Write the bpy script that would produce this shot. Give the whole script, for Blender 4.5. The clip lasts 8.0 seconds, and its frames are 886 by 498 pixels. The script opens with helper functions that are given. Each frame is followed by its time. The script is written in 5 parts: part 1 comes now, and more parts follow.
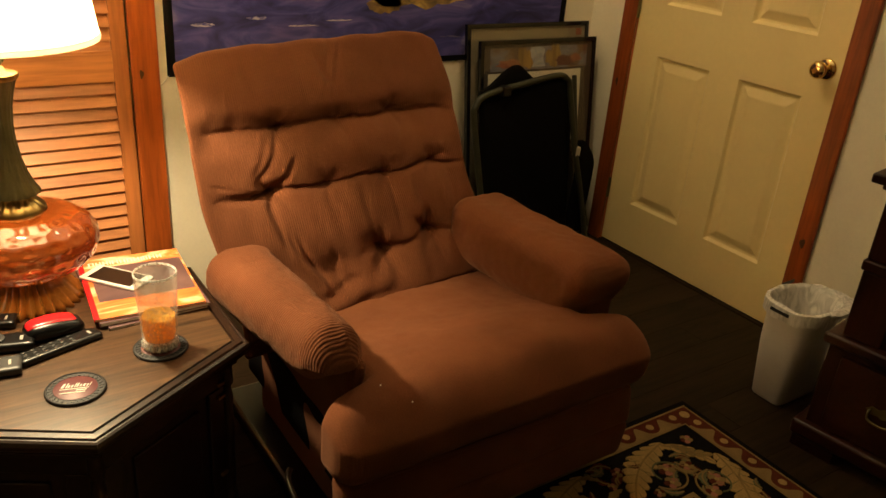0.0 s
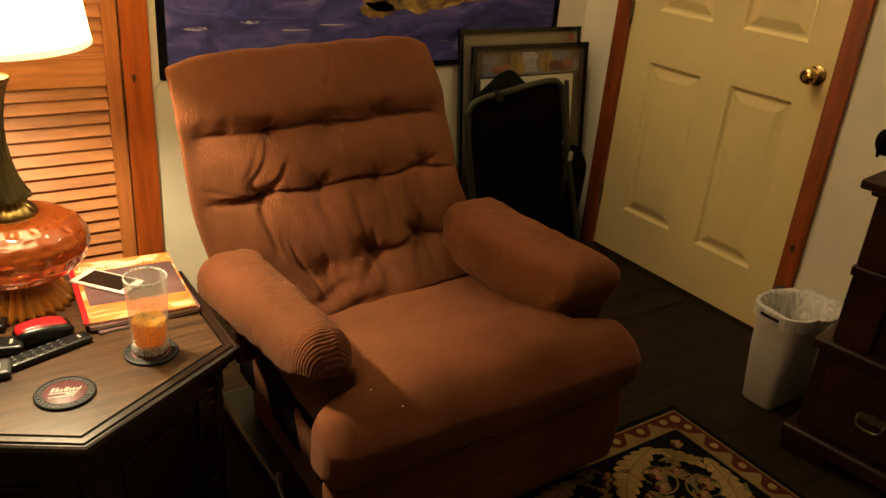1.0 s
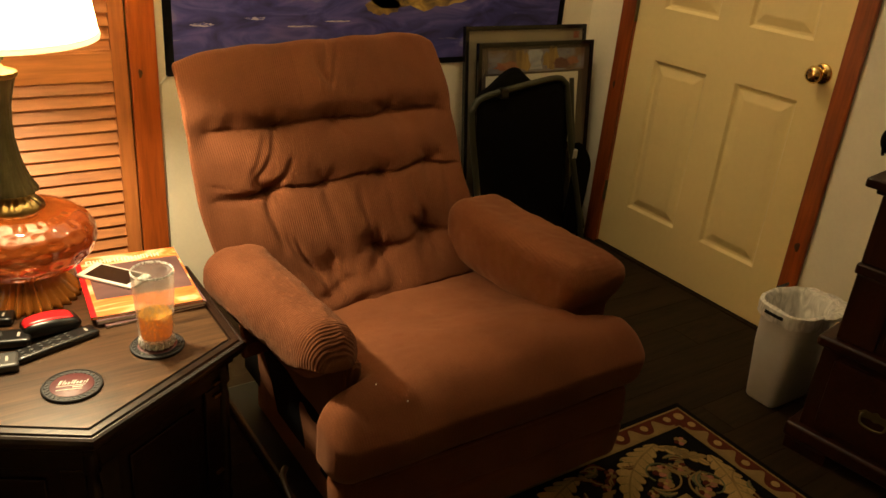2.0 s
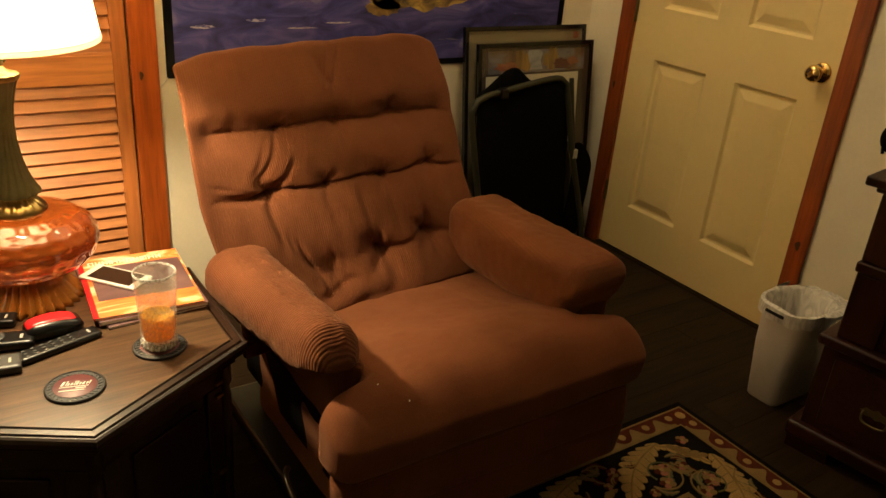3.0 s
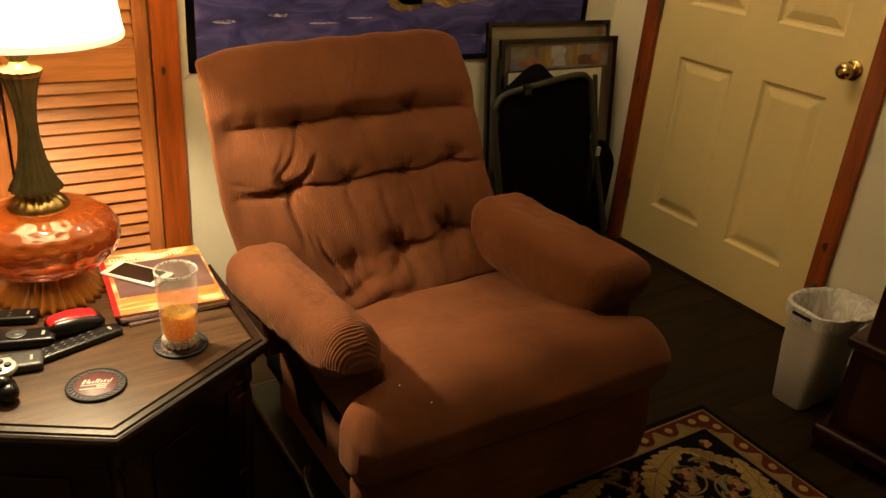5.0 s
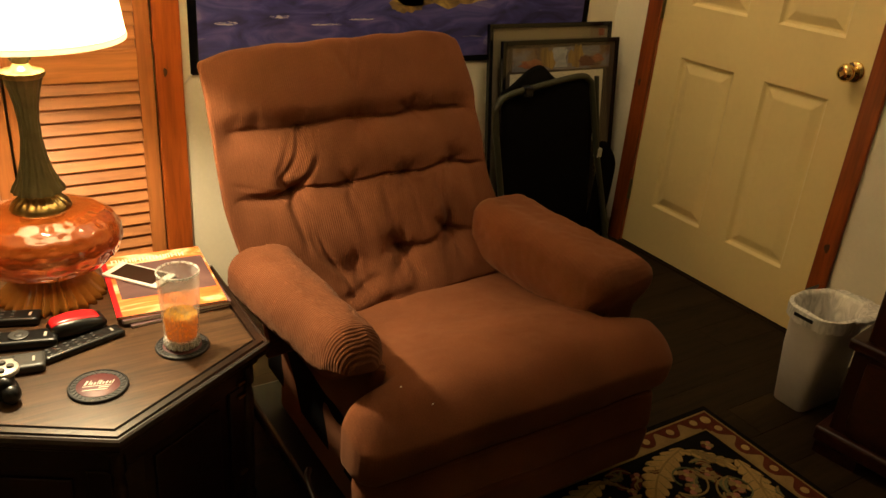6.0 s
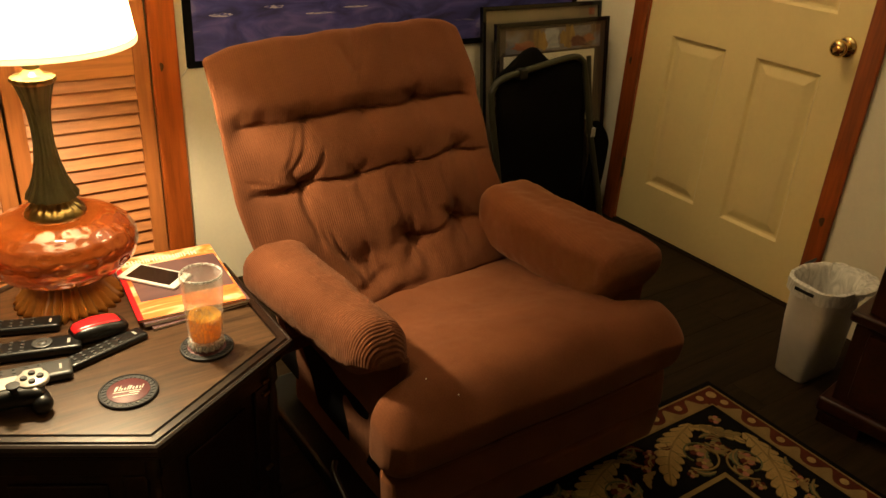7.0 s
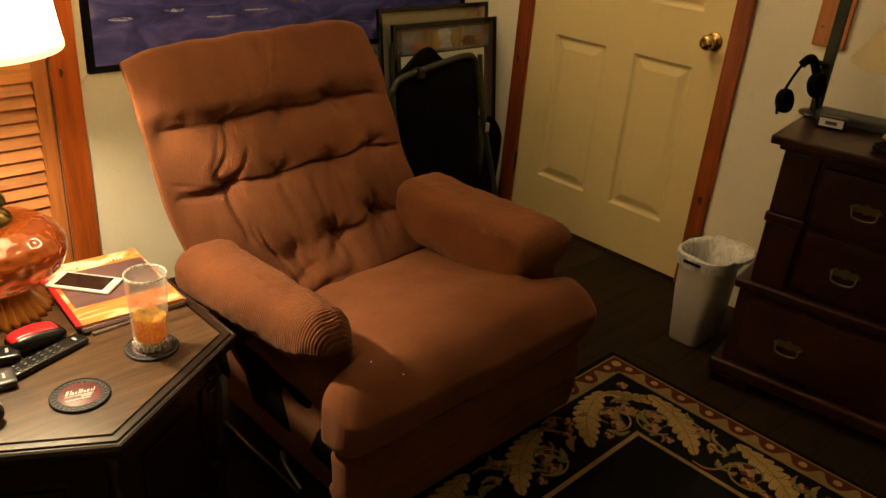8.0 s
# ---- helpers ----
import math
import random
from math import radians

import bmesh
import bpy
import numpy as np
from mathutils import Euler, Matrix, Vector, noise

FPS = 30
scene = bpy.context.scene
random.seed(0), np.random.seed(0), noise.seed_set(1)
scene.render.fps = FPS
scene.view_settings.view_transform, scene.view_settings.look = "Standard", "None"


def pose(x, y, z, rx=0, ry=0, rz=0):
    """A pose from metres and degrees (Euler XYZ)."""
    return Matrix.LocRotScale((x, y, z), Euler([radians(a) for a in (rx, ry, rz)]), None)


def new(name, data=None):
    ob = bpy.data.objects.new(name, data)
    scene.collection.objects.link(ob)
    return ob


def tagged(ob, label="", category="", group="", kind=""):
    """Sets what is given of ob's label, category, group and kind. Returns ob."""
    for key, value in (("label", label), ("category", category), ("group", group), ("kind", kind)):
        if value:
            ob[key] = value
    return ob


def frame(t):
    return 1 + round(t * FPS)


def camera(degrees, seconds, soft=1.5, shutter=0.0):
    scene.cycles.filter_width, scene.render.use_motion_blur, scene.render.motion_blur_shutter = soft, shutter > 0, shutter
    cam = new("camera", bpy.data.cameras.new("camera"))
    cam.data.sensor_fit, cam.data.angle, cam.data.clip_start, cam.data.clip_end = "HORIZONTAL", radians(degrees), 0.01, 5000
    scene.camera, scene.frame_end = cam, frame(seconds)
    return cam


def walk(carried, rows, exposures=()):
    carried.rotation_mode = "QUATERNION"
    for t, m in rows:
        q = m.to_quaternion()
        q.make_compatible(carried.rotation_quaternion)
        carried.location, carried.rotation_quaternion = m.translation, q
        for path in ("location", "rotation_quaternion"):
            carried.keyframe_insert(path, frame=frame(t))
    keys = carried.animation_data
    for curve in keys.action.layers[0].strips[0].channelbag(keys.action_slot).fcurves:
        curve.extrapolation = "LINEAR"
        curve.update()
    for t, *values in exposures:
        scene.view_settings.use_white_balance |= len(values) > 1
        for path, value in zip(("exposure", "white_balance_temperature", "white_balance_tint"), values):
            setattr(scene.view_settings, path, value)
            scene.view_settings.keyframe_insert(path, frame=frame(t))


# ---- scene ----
cam = camera(58.17, 8.0)
PATH = [
    (0, -0.0000, -0.0000, 1.4110, 65.275, -4.265, -33.156),
    (0.5, 0.0053, -0.0031, 1.4157, 65.404, -4.354, -33.352),
    (1, 0.0043, -0.0064, 1.4151, 65.572, -4.564, -33.475),
    (1.5, 0.0002, -0.0071, 1.4130, 65.370, -4.800, -33.127),
    (3, -0.0070, -0.0136, 1.4120, 65.494, -4.467, -33.220),
    (3.5, -0.0019, -0.0057, 1.4129, 65.076, -4.481, -32.890),
    (4, -0.0023, 0.0072, 1.4109, 65.058, -4.651, -32.575),
    (4.5, -0.0035, 0.0157, 1.4103, 64.971, -4.508, -32.038),
    (6, -0.0046, 0.0145, 1.4128, 65.069, -4.385, -31.781),
    (6.5, -0.0245, 0.0272, 1.4111, 64.396, -4.760, -31.542),
    (6.8, -0.0620, 0.0680, 1.4160, 64.071, -4.499, -32.545),
    (7, -0.0813, 0.0670, 1.4455, 63.462, -3.379, -34.159),
    (7.3, -0.1460, 0.0880, 1.4490, 63.169, -2.410, -38.509),
    (7.5, -0.1885, 0.0869, 1.4428, 63.455, -3.258, -40.114),
    (8, -0.2463, 0.0677, 1.4476, 64.331, -4.375, -43.649),
]
walk(cam, [(t, pose(x, y, z, rx, ry, rz)) for t, x, y, z, rx, ry, rz in PATH])

# ---- light ----
world = bpy.data.worlds.new("world")
scene.world = world
world.use_nodes = True
world.node_tree.nodes["Background"].inputs[0].default_value = (0.02, 0.015, 0.01, 1)
world.node_tree.nodes["Background"].inputs[1].default_value = 0.2
scene.view_settings.exposure = 0.0

LAMP = (0.142, 1.787)          # axis of the table lamp
bulb_light = bpy.data.lights.new("bulb_light", "POINT")
bulb_light.energy, bulb_light.color, bulb_light.shadow_soft_size = 72.0, (1.0, 0.79, 0.46), 0.035
new("bulb_light", bulb_light).matrix_world = pose(LAMP[0], LAMP[1], 1.228)

FILL_LIGHT = (1.55, 1.95, 2.36)   # unseen fill light added near the door, above the view
fill_dome_light = bpy.data.lights.new("fill_dome_light", "POINT")
fill_dome_light.energy, fill_dome_light.color, fill_dome_light.shadow_soft_size = 17.0, (1.0, 0.79, 0.46), 0.14
new("fill_dome_light", fill_dome_light).matrix_world = pose(FILL_LIGHT[0], FILL_LIGHT[1], FILL_LIGHT[2] - 0.12)


# ---- materials ----
def mat_base(name, rough=0.6, metal=0.0):
    m = bpy.data.materials.new(name)
    m.use_nodes = True
    nt = m.node_tree
    b = nt.nodes["Principled BSDF"]
    b.inputs["Roughness"].default_value = rough
    b.inputs["Metallic"].default_value = metal
    return m, nt, b


def node(nt, kind, **inputs):
    n = nt.nodes.new(kind)
    for k, v in inputs.items():
        n.inputs[k.replace("_", " ")].default_value = v
    return n


def ramp(nt, src, stops):
    r = nt.nodes.new("ShaderNodeValToRGB")
    els = r.color_ramp.elements
    while len(els) < len(stops):
        els.new(0.5)
    for e, (p, c) in zip(els, stops):
        e.position, e.color = p, (*c, 1)
    nt.links.new(src, r.inputs[0])
    return r.outputs[0]


def coords(nt, scale=(1, 1, 1), rot=(0, 0, 0)):
    tc = nt.nodes.new("ShaderNodeTexCoord")
    mp = nt.nodes.new("ShaderNodeMapping")
    mp.inputs["Scale"].default_value = scale
    mp.inputs["Rotation"].default_value = rot
    nt.links.new(tc.outputs["Object"], mp.inputs[0])
    return mp.outputs[0]


def mixc(nt, fac, a, b, mode="MIX"):
    n = nt.nodes.new("ShaderNodeMix")
    n.data_type, n.blend_type = "RGBA", mode
    for sock, v in ((n.inputs[0], fac), (n.inputs[6], a), (n.inputs[7], b)):
        if isinstance(v, (int, float)):
            sock.default_value = v
        elif isinstance(v, tuple):
            sock.default_value = (*v, 1)
        else:
            nt.links.new(v, sock)
    return n.outputs[2]


def bump(nt, b, height, strength=0.3, dist=0.002):
    n = nt.nodes.new("ShaderNodeBump")
    n.inputs["Strength"].default_value, n.inputs["Distance"].default_value = strength, dist
    nt.links.new(height, n.inputs["Height"])
    nt.links.new(n.outputs[0], b.inputs["Normal"])
    return n


def plain(name, col, rough=0.5, metal=0.0, var=0.12, scale=60, bumpy=0.15):
    """Painted, moulded or cast surface with fine mottling and a faint relief."""
    m, nt, b = mat_base(name, rough, metal)
    v = coords(nt)
    n = node(nt, "ShaderNodeTexNoise", Scale=scale, Detail=6.0)
    n2 = node(nt, "ShaderNodeTexNoise", Scale=scale / 12, Detail=3.0)
    nt.links.new(v, n.inputs[0]), nt.links.new(v, n2.inputs[0])
    lo, hi = tuple(c * (1 - var) for c in col), tuple(min(1, c * (1 + var)) for c in col)
    c = mixc(nt, 0.5, ramp(nt, n.outputs[0], [(0.3, lo), (0.7, hi)]), ramp(nt, n2.outputs[0], [(0.3, lo), (0.7, hi)]))
    nt.links.new(c, b.inputs["Base Color"])
    if bumpy:
        bump(nt, b, n.outputs[0], bumpy, 0.001)
    return m


def wood(name, dark, light, axis="z", rough=0.4, scale=1.0, knots=False, vary=0.15, coat=0.0, turn=0.0):
    """Wood with stretched grain along one axis, per-piece variation and pores."""
    m, nt, b = mat_base(name, rough)
    s = {"x": (1.2, 16, 16), "y": (16, 1.2, 16), "z": (16, 16, 1.2)}[axis]
    v = coords(nt, tuple(q * scale for q in s), (0, 0, radians(turn)))
    info = nt.nodes.new("ShaderNodeObjectInfo")
    add = nt.nodes.new("ShaderNodeVectorMath")
    mul = nt.nodes.new("ShaderNodeMath")
    mul.operation = "MULTIPLY"
    mul.inputs[1].default_value = 37.0
    nt.links.new(info.outputs["Random"], mul.inputs[0])
    nt.links.new(v, add.inputs[0]), nt.links.new(mul.outputs[0], add.inputs[1])
    n1 = node(nt, "ShaderNodeTexNoise", Scale=1.0, Detail=5.0, Distortion=1.2)
    nt.links.new(add.outputs[0], n1.inputs[0])
    n2 = node(nt, "ShaderNodeTexNoise", Scale=6.0, Detail=8.0)
    nt.links.new(add.outputs[0], n2.inputs[0])
    c1 = ramp(nt, n1.outputs[0], [(0.28, dark), (0.5, tuple((a + d) / 2 for a, d in zip(dark, light))), (0.72, light)])
    c2 = ramp(nt, n2.outputs[0], [(0.35, tuple(q * 0.7 for q in dark)), (0.6, light)])
    c = mixc(nt, 0.35, c1, c2)
    if knots:
        vo = node(nt, "ShaderNodeTexVoronoi", Scale=1.0)
        v2 = coords(nt, {"x": (2.2, 9, 9), "y": (9, 2.2, 9), "z": (9, 9, 2.2)}[axis])
        nt.links.new(v2, vo.inputs[0])
        k = ramp(nt, vo.outputs["Distance"], [(0.05, (1, 1, 1)), (0.16, (0, 0, 0))])
        c = mixc(nt, k, c, tuple(q * 0.25 for q in dark))
    lift = nt.nodes.new("ShaderNodeMath")
    lift.operation = "MULTIPLY_ADD"
    lift.inputs[1].default_value, lift.inputs[2].default_value = vary * 2, 1 - vary
    nt.links.new(info.outputs["Random"], lift.inputs[0])
    h = nt.nodes.new("ShaderNodeHueSaturation")
    nt.links.new(lift.outputs[0], h.inputs["Value"]), nt.links.new(c, h.inputs["Color"])
    nt.links.new(h.outputs[0], b.inputs["Base Color"])
    b.inputs["Coat Weight"].default_value = coat
    b.inputs["Coat Roughness"].default_value = 0.25
    bump(nt, b, n2.outputs[0], 0.15, 0.0015)
    return m


def corduroy(name, rib, relief=0.36, groove_shade=0.22):
    """Worn terracotta corduroy; ribs stacked along the axis named."""
    m, nt, b = mat_base(name, 0.95)
    v = coords(nt)
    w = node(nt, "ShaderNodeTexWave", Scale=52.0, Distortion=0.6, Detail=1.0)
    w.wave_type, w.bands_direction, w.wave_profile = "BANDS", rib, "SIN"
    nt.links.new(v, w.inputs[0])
    n = node(nt, "ShaderNodeTexNoise", Scale=7.0, Detail=4.0)
    f = node(nt, "ShaderNodeTexNoise", Scale=420.0, Detail=4.0)
    nt.links.new(v, n.inputs[0]), nt.links.new(v, f.inputs[0])
    a = ramp(nt, n.outputs[0], [(0.3, (0.106, 0.0350, 0.0145)), (0.7, (0.152, 0.0525, 0.0225))])
    # shade in the grooves is put into the colour by the rib wave
    c = mixc(nt, groove_shade, a, ramp(nt, w.outputs[0], [(0.0, (0.42, 0.42, 0.42)), (0.8, (1.0, 1.0, 1.0))]), "MULTIPLY")
    c = mixc(nt, 0.2, c, ramp(nt, f.outputs[0], [(0.3, (0.070, 0.019, 0.008)), (0.7, (0.23, 0.076, 0.030))]))
    nt.links.new(c, b.inputs["Base Color"])
    b.inputs["Sheen Weight"].default_value = 0.10
    b.inputs["Sheen Roughness"].default_value = 0.5
    b.inputs["Sheen Tint"].default_value = (1.0, 0.6, 0.4, 1)
    b.inputs["Specular IOR Level"].default_value = 0.1
    add = nt.nodes.new("ShaderNodeMath")
    add.operation = "MULTIPLY_ADD"
    add.inputs[1].default_value = 0.5
    nt.links.new(f.outputs[0], add.inputs[0]), nt.links.new(w.outputs[0], add.inputs[2])
    bump(nt, b, add.outputs[0], relief, 0.0016)
    return m


def glass(name, col, rough=0.02, transmission=1.0, ior=1.45):
    m, nt, b = mat_base(name, rough)
    b.inputs["Base Color"].default_value = (*col, 1)
    b.inputs["Transmission Weight"].default_value = transmission
    b.inputs["IOR"].default_value = ior
    return m


WALL = plain("wall_paint", (0.80, 0.73, 0.57), 0.85, var=0.04, scale=90, bumpy=0.3)
CEIL = plain("ceiling_paint", (0.78, 0.75, 0.68), 0.9, var=0.03, scale=120, bumpy=0.3)
DOOR = plain("door_paint", (0.78, 0.62, 0.295), 0.45, var=0.03, scale=50, bumpy=0.1)
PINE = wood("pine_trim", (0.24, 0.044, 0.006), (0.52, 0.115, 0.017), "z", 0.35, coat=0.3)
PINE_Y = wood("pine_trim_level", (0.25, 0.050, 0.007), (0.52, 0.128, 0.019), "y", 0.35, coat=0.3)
# same pine dimmed in colour, offsetting the added light beside the door
PINE_DIM = wood("pine_trim_dim", (0.15, 0.028, 0.004), (0.34, 0.072, 0.010), "z", 0.35, coat=0.3)
KNOT = plain("pine_knot", (0.05, 0.016, 0.006), 0.5)
LOUVER = wood("louver_pine", (0.40, 0.135, 0.036), (0.66, 0.26, 0.080), "x", 0.45, 0.8, vary=0.12)
LOUVER_Z = wood("louver_stile", (0.30, 0.090, 0.022), (0.50, 0.175, 0.048), "z", 0.45, 0.8)
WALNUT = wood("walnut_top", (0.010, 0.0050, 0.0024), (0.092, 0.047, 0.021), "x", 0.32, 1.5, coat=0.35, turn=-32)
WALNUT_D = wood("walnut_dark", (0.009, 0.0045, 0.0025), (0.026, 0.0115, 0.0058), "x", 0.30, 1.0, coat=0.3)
DRESSER = wood("mahogany", (0.0120, 0.0025, 0.0009), (0.0370, 0.0082, 0.0027), "y", 0.33, 0.9, coat=0.35)
DRESSER_Z = wood("mahogany_upright", (0.0120, 0.0025, 0.0009), (0.0370, 0.0082, 0.0027), "z", 0.33, 0.9, coat=0.35)
FLOOR = wood("dark_laminate", (0.013, 0.0066, 0.0022), (0.030, 0.0165, 0.0062), "x", 0.65, 0.6, vary=0.12)
for m in (DRESSER, DRESSER_Z, FLOOR):
    m.node_tree.nodes["Principled BSDF"].inputs["Specular IOR Level"].default_value = 0.25
    m.node_tree.nodes["Principled BSDF"].inputs["Coat Weight"].default_value *= 0.4
FLOOR.node_tree.nodes["Principled BSDF"].inputs["Specular IOR Level"].default_value = 0.1
BRASS = plain("aged_brass", (0.42, 0.29, 0.10), 0.3, 1.0, var=0.25, scale=35)
BRASS_OLD = plain("antique_brass", (0.16, 0.135, 0.06), 0.42, 0.85, var=0.3, scale=30)
KNOB = plain("polished_brass", (0.75, 0.55, 0.22), 0.14, 1.0, var=0.08, scale=30, bumpy=0.05)
BLACK = plain("black_plastic", (0.006, 0.006, 0.006), 0.3, var=0.2)
BLACK_F = plain("black_fabric", (0.0035, 0.003, 0.003), 0.95, var=0.3, scale=300, bumpy=0.6)
BLACK_F.node_tree.nodes["Principled BSDF"].inputs["Specular IOR Level"].default_value = 0.08
BLACK_G = plain("black_gloss", (0.010, 0.009, 0.009), 0.12, var=0.1, bumpy=0.02)
RUBBER = plain("black_rubber", (0.014, 0.013, 0.013), 0.6, var=0.2, scale=200, bumpy=0.3)
DARKMAT = plain("dark_mat_board", (0.060, 0.044, 0.036), 0.8)
MAROON = plain("maroon_print", (0.095, 0.014, 0.016), 0.5)
RED = plain("red_gloss_plastic", (0.62, 0.018, 0.022), 0.25, var=0.05, bumpy=0.03)
SILVER = plain("silver_plastic", (0.55, 0.52, 0.47), 0.35, 0.3)
GREY = plain("grey_plastic", (0.045, 0.044, 0.042), 0.4)
WHITE = plain("white_plastic", (0.72, 0.70, 0.66), 0.4, var=0.04)
BIN = plain("bin_plastic", (0.66, 0.62, 0.57), 0.45, var=0.06, scale=40)
PAPER = plain("paper", (0.75, 0.71, 0.62), 0.7, var=0.05)
OLIVE = plain("olive_tube", (0.034, 0.034, 0.019), 0.5, 0.1, var=0.2)
SHADE2 = plain("parchment_shade", (0.42, 0.33, 0.18), 0.8, var=0.06)
AMBER_FOOT = glass("amber_foot_glass", (0.46, 0.19, 0.030), 0.08, 0.4, 1.5)
AMBER_FOOT.node_tree.nodes["Principled BSDF"].inputs["Coat Weight"].default_value = 1.0
AMBER = glass("amber_glass", (0.30, 0.066, 0.010), 0.08, 0.55, 1.45)
AMBER.node_tree.nodes["Principled BSDF"].inputs["Coat Weight"].default_value = 0.8
def thin_glass(name, cut=0.0):
    """Clear glass wall: lets light straight through, mirrors by Fresnel, with frosted cuts."""
    m, nt, b = mat_base(name, 0.5)
    t = node(nt, "ShaderNodeBsdfTransparent", Color=(0.96, 0.96, 0.94, 1))
    g = node(nt, "ShaderNodeBsdfGlossy", Color=(1, 1, 1, 1), Roughness=0.04)
    lw = node(nt, "ShaderNodeLayerWeight", Blend=0.25)
    fr = nt.nodes.new("ShaderNodeValToRGB")
    fr.color_ramp.elements[0].color, fr.color_ramp.elements[1].color = (0.04, 0.04, 0.04, 1), (0.6, 0.6, 0.6, 1)
    fr.color_ramp.elements[0].position = 0.3
    nt.links.new(lw.outputs["Facing"], fr.inputs[0])
    x = nt.nodes.new("ShaderNodeMixShader")
    nt.links.new(fr.outputs[0], x.inputs[0]), nt.links.new(t.outputs[0], x.inputs[1]), nt.links.new(g.outputs[0], x.inputs[2])
    out = x.outputs[0]
    if cut:
        b.inputs["Base Color"].default_value = (0.95, 0.94, 0.90, 1)
        b.inputs["Roughness"].default_value = 0.15
        v = coords(nt, (70, 70, 45))
        vo = node(nt, "ShaderNodeTexVoronoi", Scale=2.6)
        nt.links.new(v, vo.inputs[0])
        y = nt.nodes.new("ShaderNodeMixShader")
        nt.links.new(ramp(nt, vo.outputs["Distance"], [(0.25, (0.03, 0.03, 0.03)), (0.6, (cut, cut, cut))]), y.inputs[0])
        nt.links.new(out, y.inputs[1]), nt.links.new(b.outputs[0], y.inputs[2])
        out = y.outputs[0]
    nt.links.new(out, nt.nodes["Material Output"].inputs[0])
    return m


# white mixed into the rim, base and bead glass paints in their highlights
GLINT_GLASS = thin_glass("glint_glass", 0.75)
CLEAR, CUT = thin_glass("clear_glass"), thin_glass("cut_glass", 0.24)


def juice():
    m = bpy.data.materials.new("orange_juice")
    m.use_nodes = True
    nt = m.node_tree
    v = coords(nt, (90, 90, 90))
    n = node(nt, "ShaderNodeTexNoise", Scale=1.5, Detail=4.0)
    nt.links.new(v, n.inputs[0])
    c = ramp(nt, n.outputs[0], [(0.3, (1.0, 0.46, 0.035)), (0.7, (1.0, 0.64, 0.12))])
    d, t = node(nt, "ShaderNodeBsdfDiffuse"), node(nt, "ShaderNodeBsdfTranslucent")
    nt.links.new(c, d.inputs[0]), nt.links.new(c, t.inputs[0])
    x = nt.nodes.new("ShaderNodeMixShader")
    x.inputs[0].default_value = 0.6
    nt.links.new(d.outputs[0], x.inputs[1]), nt.links.new(t.outputs[0], x.inputs[2])
    nt.links.new(x.outputs[0], nt.nodes["Material Output"].inputs[0])
    return m


JUICE = juice()
SCREEN = plain("dark_screen", (0.02, 0.012, 0.010), 0.1, var=0.3, scale=10, bumpy=0)
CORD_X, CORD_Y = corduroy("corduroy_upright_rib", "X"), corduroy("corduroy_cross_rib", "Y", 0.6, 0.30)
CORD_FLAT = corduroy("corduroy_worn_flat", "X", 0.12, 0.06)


def shade_cloth(name="lamp_shade_cloth", through_light=0.80, dcol=(0.85, 0.80, 0.68, 1)):
    m = bpy.data.materials.new(name)
    m.use_nodes = True
    nt = m.node_tree
    d = node(nt, "ShaderNodeBsdfDiffuse", Color=dcol)
    t = node(nt, "ShaderNodeBsdfTranslucent", Color=(0.93, 0.87, 0.74, 1))
    x = nt.nodes.new("ShaderNodeMixShader")
    x.inputs[0].default_value = through_light
    nt.links.new(d.outputs[0], x.inputs[1]), nt.links.new(t.outputs[0], x.inputs[2])
    v = coords(nt, (300, 300, 120))
    n = node(nt, "ShaderNodeTexNoise", Scale=1.0, Detail=2.0)
    nt.links.new(v, n.inputs[0])
    bp = nt.nodes.new("ShaderNodeBump")
    bp.inputs["Strength"].default_value, bp.inputs["Distance"].default_value = 0.2, 0.001
    nt.links.new(n.outputs[0], bp.inputs["Height"])
    nt.links.new(bp.outputs[0], d.inputs["Normal"])
    nt.links.new(x.outputs[0], nt.nodes["Material Output"].inputs[0])
    return m


def glow(name, col, strength):
    m = bpy.data.materials.new(name)
    m.use_nodes = True
    nt = m.node_tree
    e = node(nt, "ShaderNodeEmission", Color=(*col, 1), Strength=strength)
    nt.links.new(e.outputs[0], nt.nodes["Material Output"].inputs[0])
    return m


def film(name, col):
    """Thin translucent plastic."""
    m, nt, b = mat_base(name, 0.3)
    b.inputs["Base Color"].default_value = (*col, 1)
    t = node(nt, "ShaderNodeBsdfTransparent", Color=(1, 1, 1, 1))
    x = nt.nodes.new("ShaderNodeMixShader")
    v = coords(nt, (30, 30, 12))
    n = node(nt, "ShaderNodeTexNoise", Scale=1.0, Detail=3.0, Distortion=2.0)
    nt.links.new(v, n.inputs[0])
    nt.links.new(ramp(nt, n.outputs[0], [(0.3, (0.55, 0.55, 0.55)), (0.65, (0.95, 0.95, 0.95))]), x.inputs[0])
    bump(nt, b, n.outputs[0], 0.6, 0.006)
    nt.links.new(t.outputs[0], x.inputs[1]), nt.links.new(b.outputs[0], x.inputs[2])
    nt.links.new(x.outputs[0], nt.nodes["Material Output"].inputs[0])
    return m


TRIM = shade_cloth("shade_trim_cloth", 0.32, (0.72, 0.50, 0.33, 1))
SHADE, BULB, BAG = shade_cloth(), glow("bulb_glow", (1.0, 0.75, 0.45), 60.0), film("bag_film", (0.86, 0.83, 0.78))


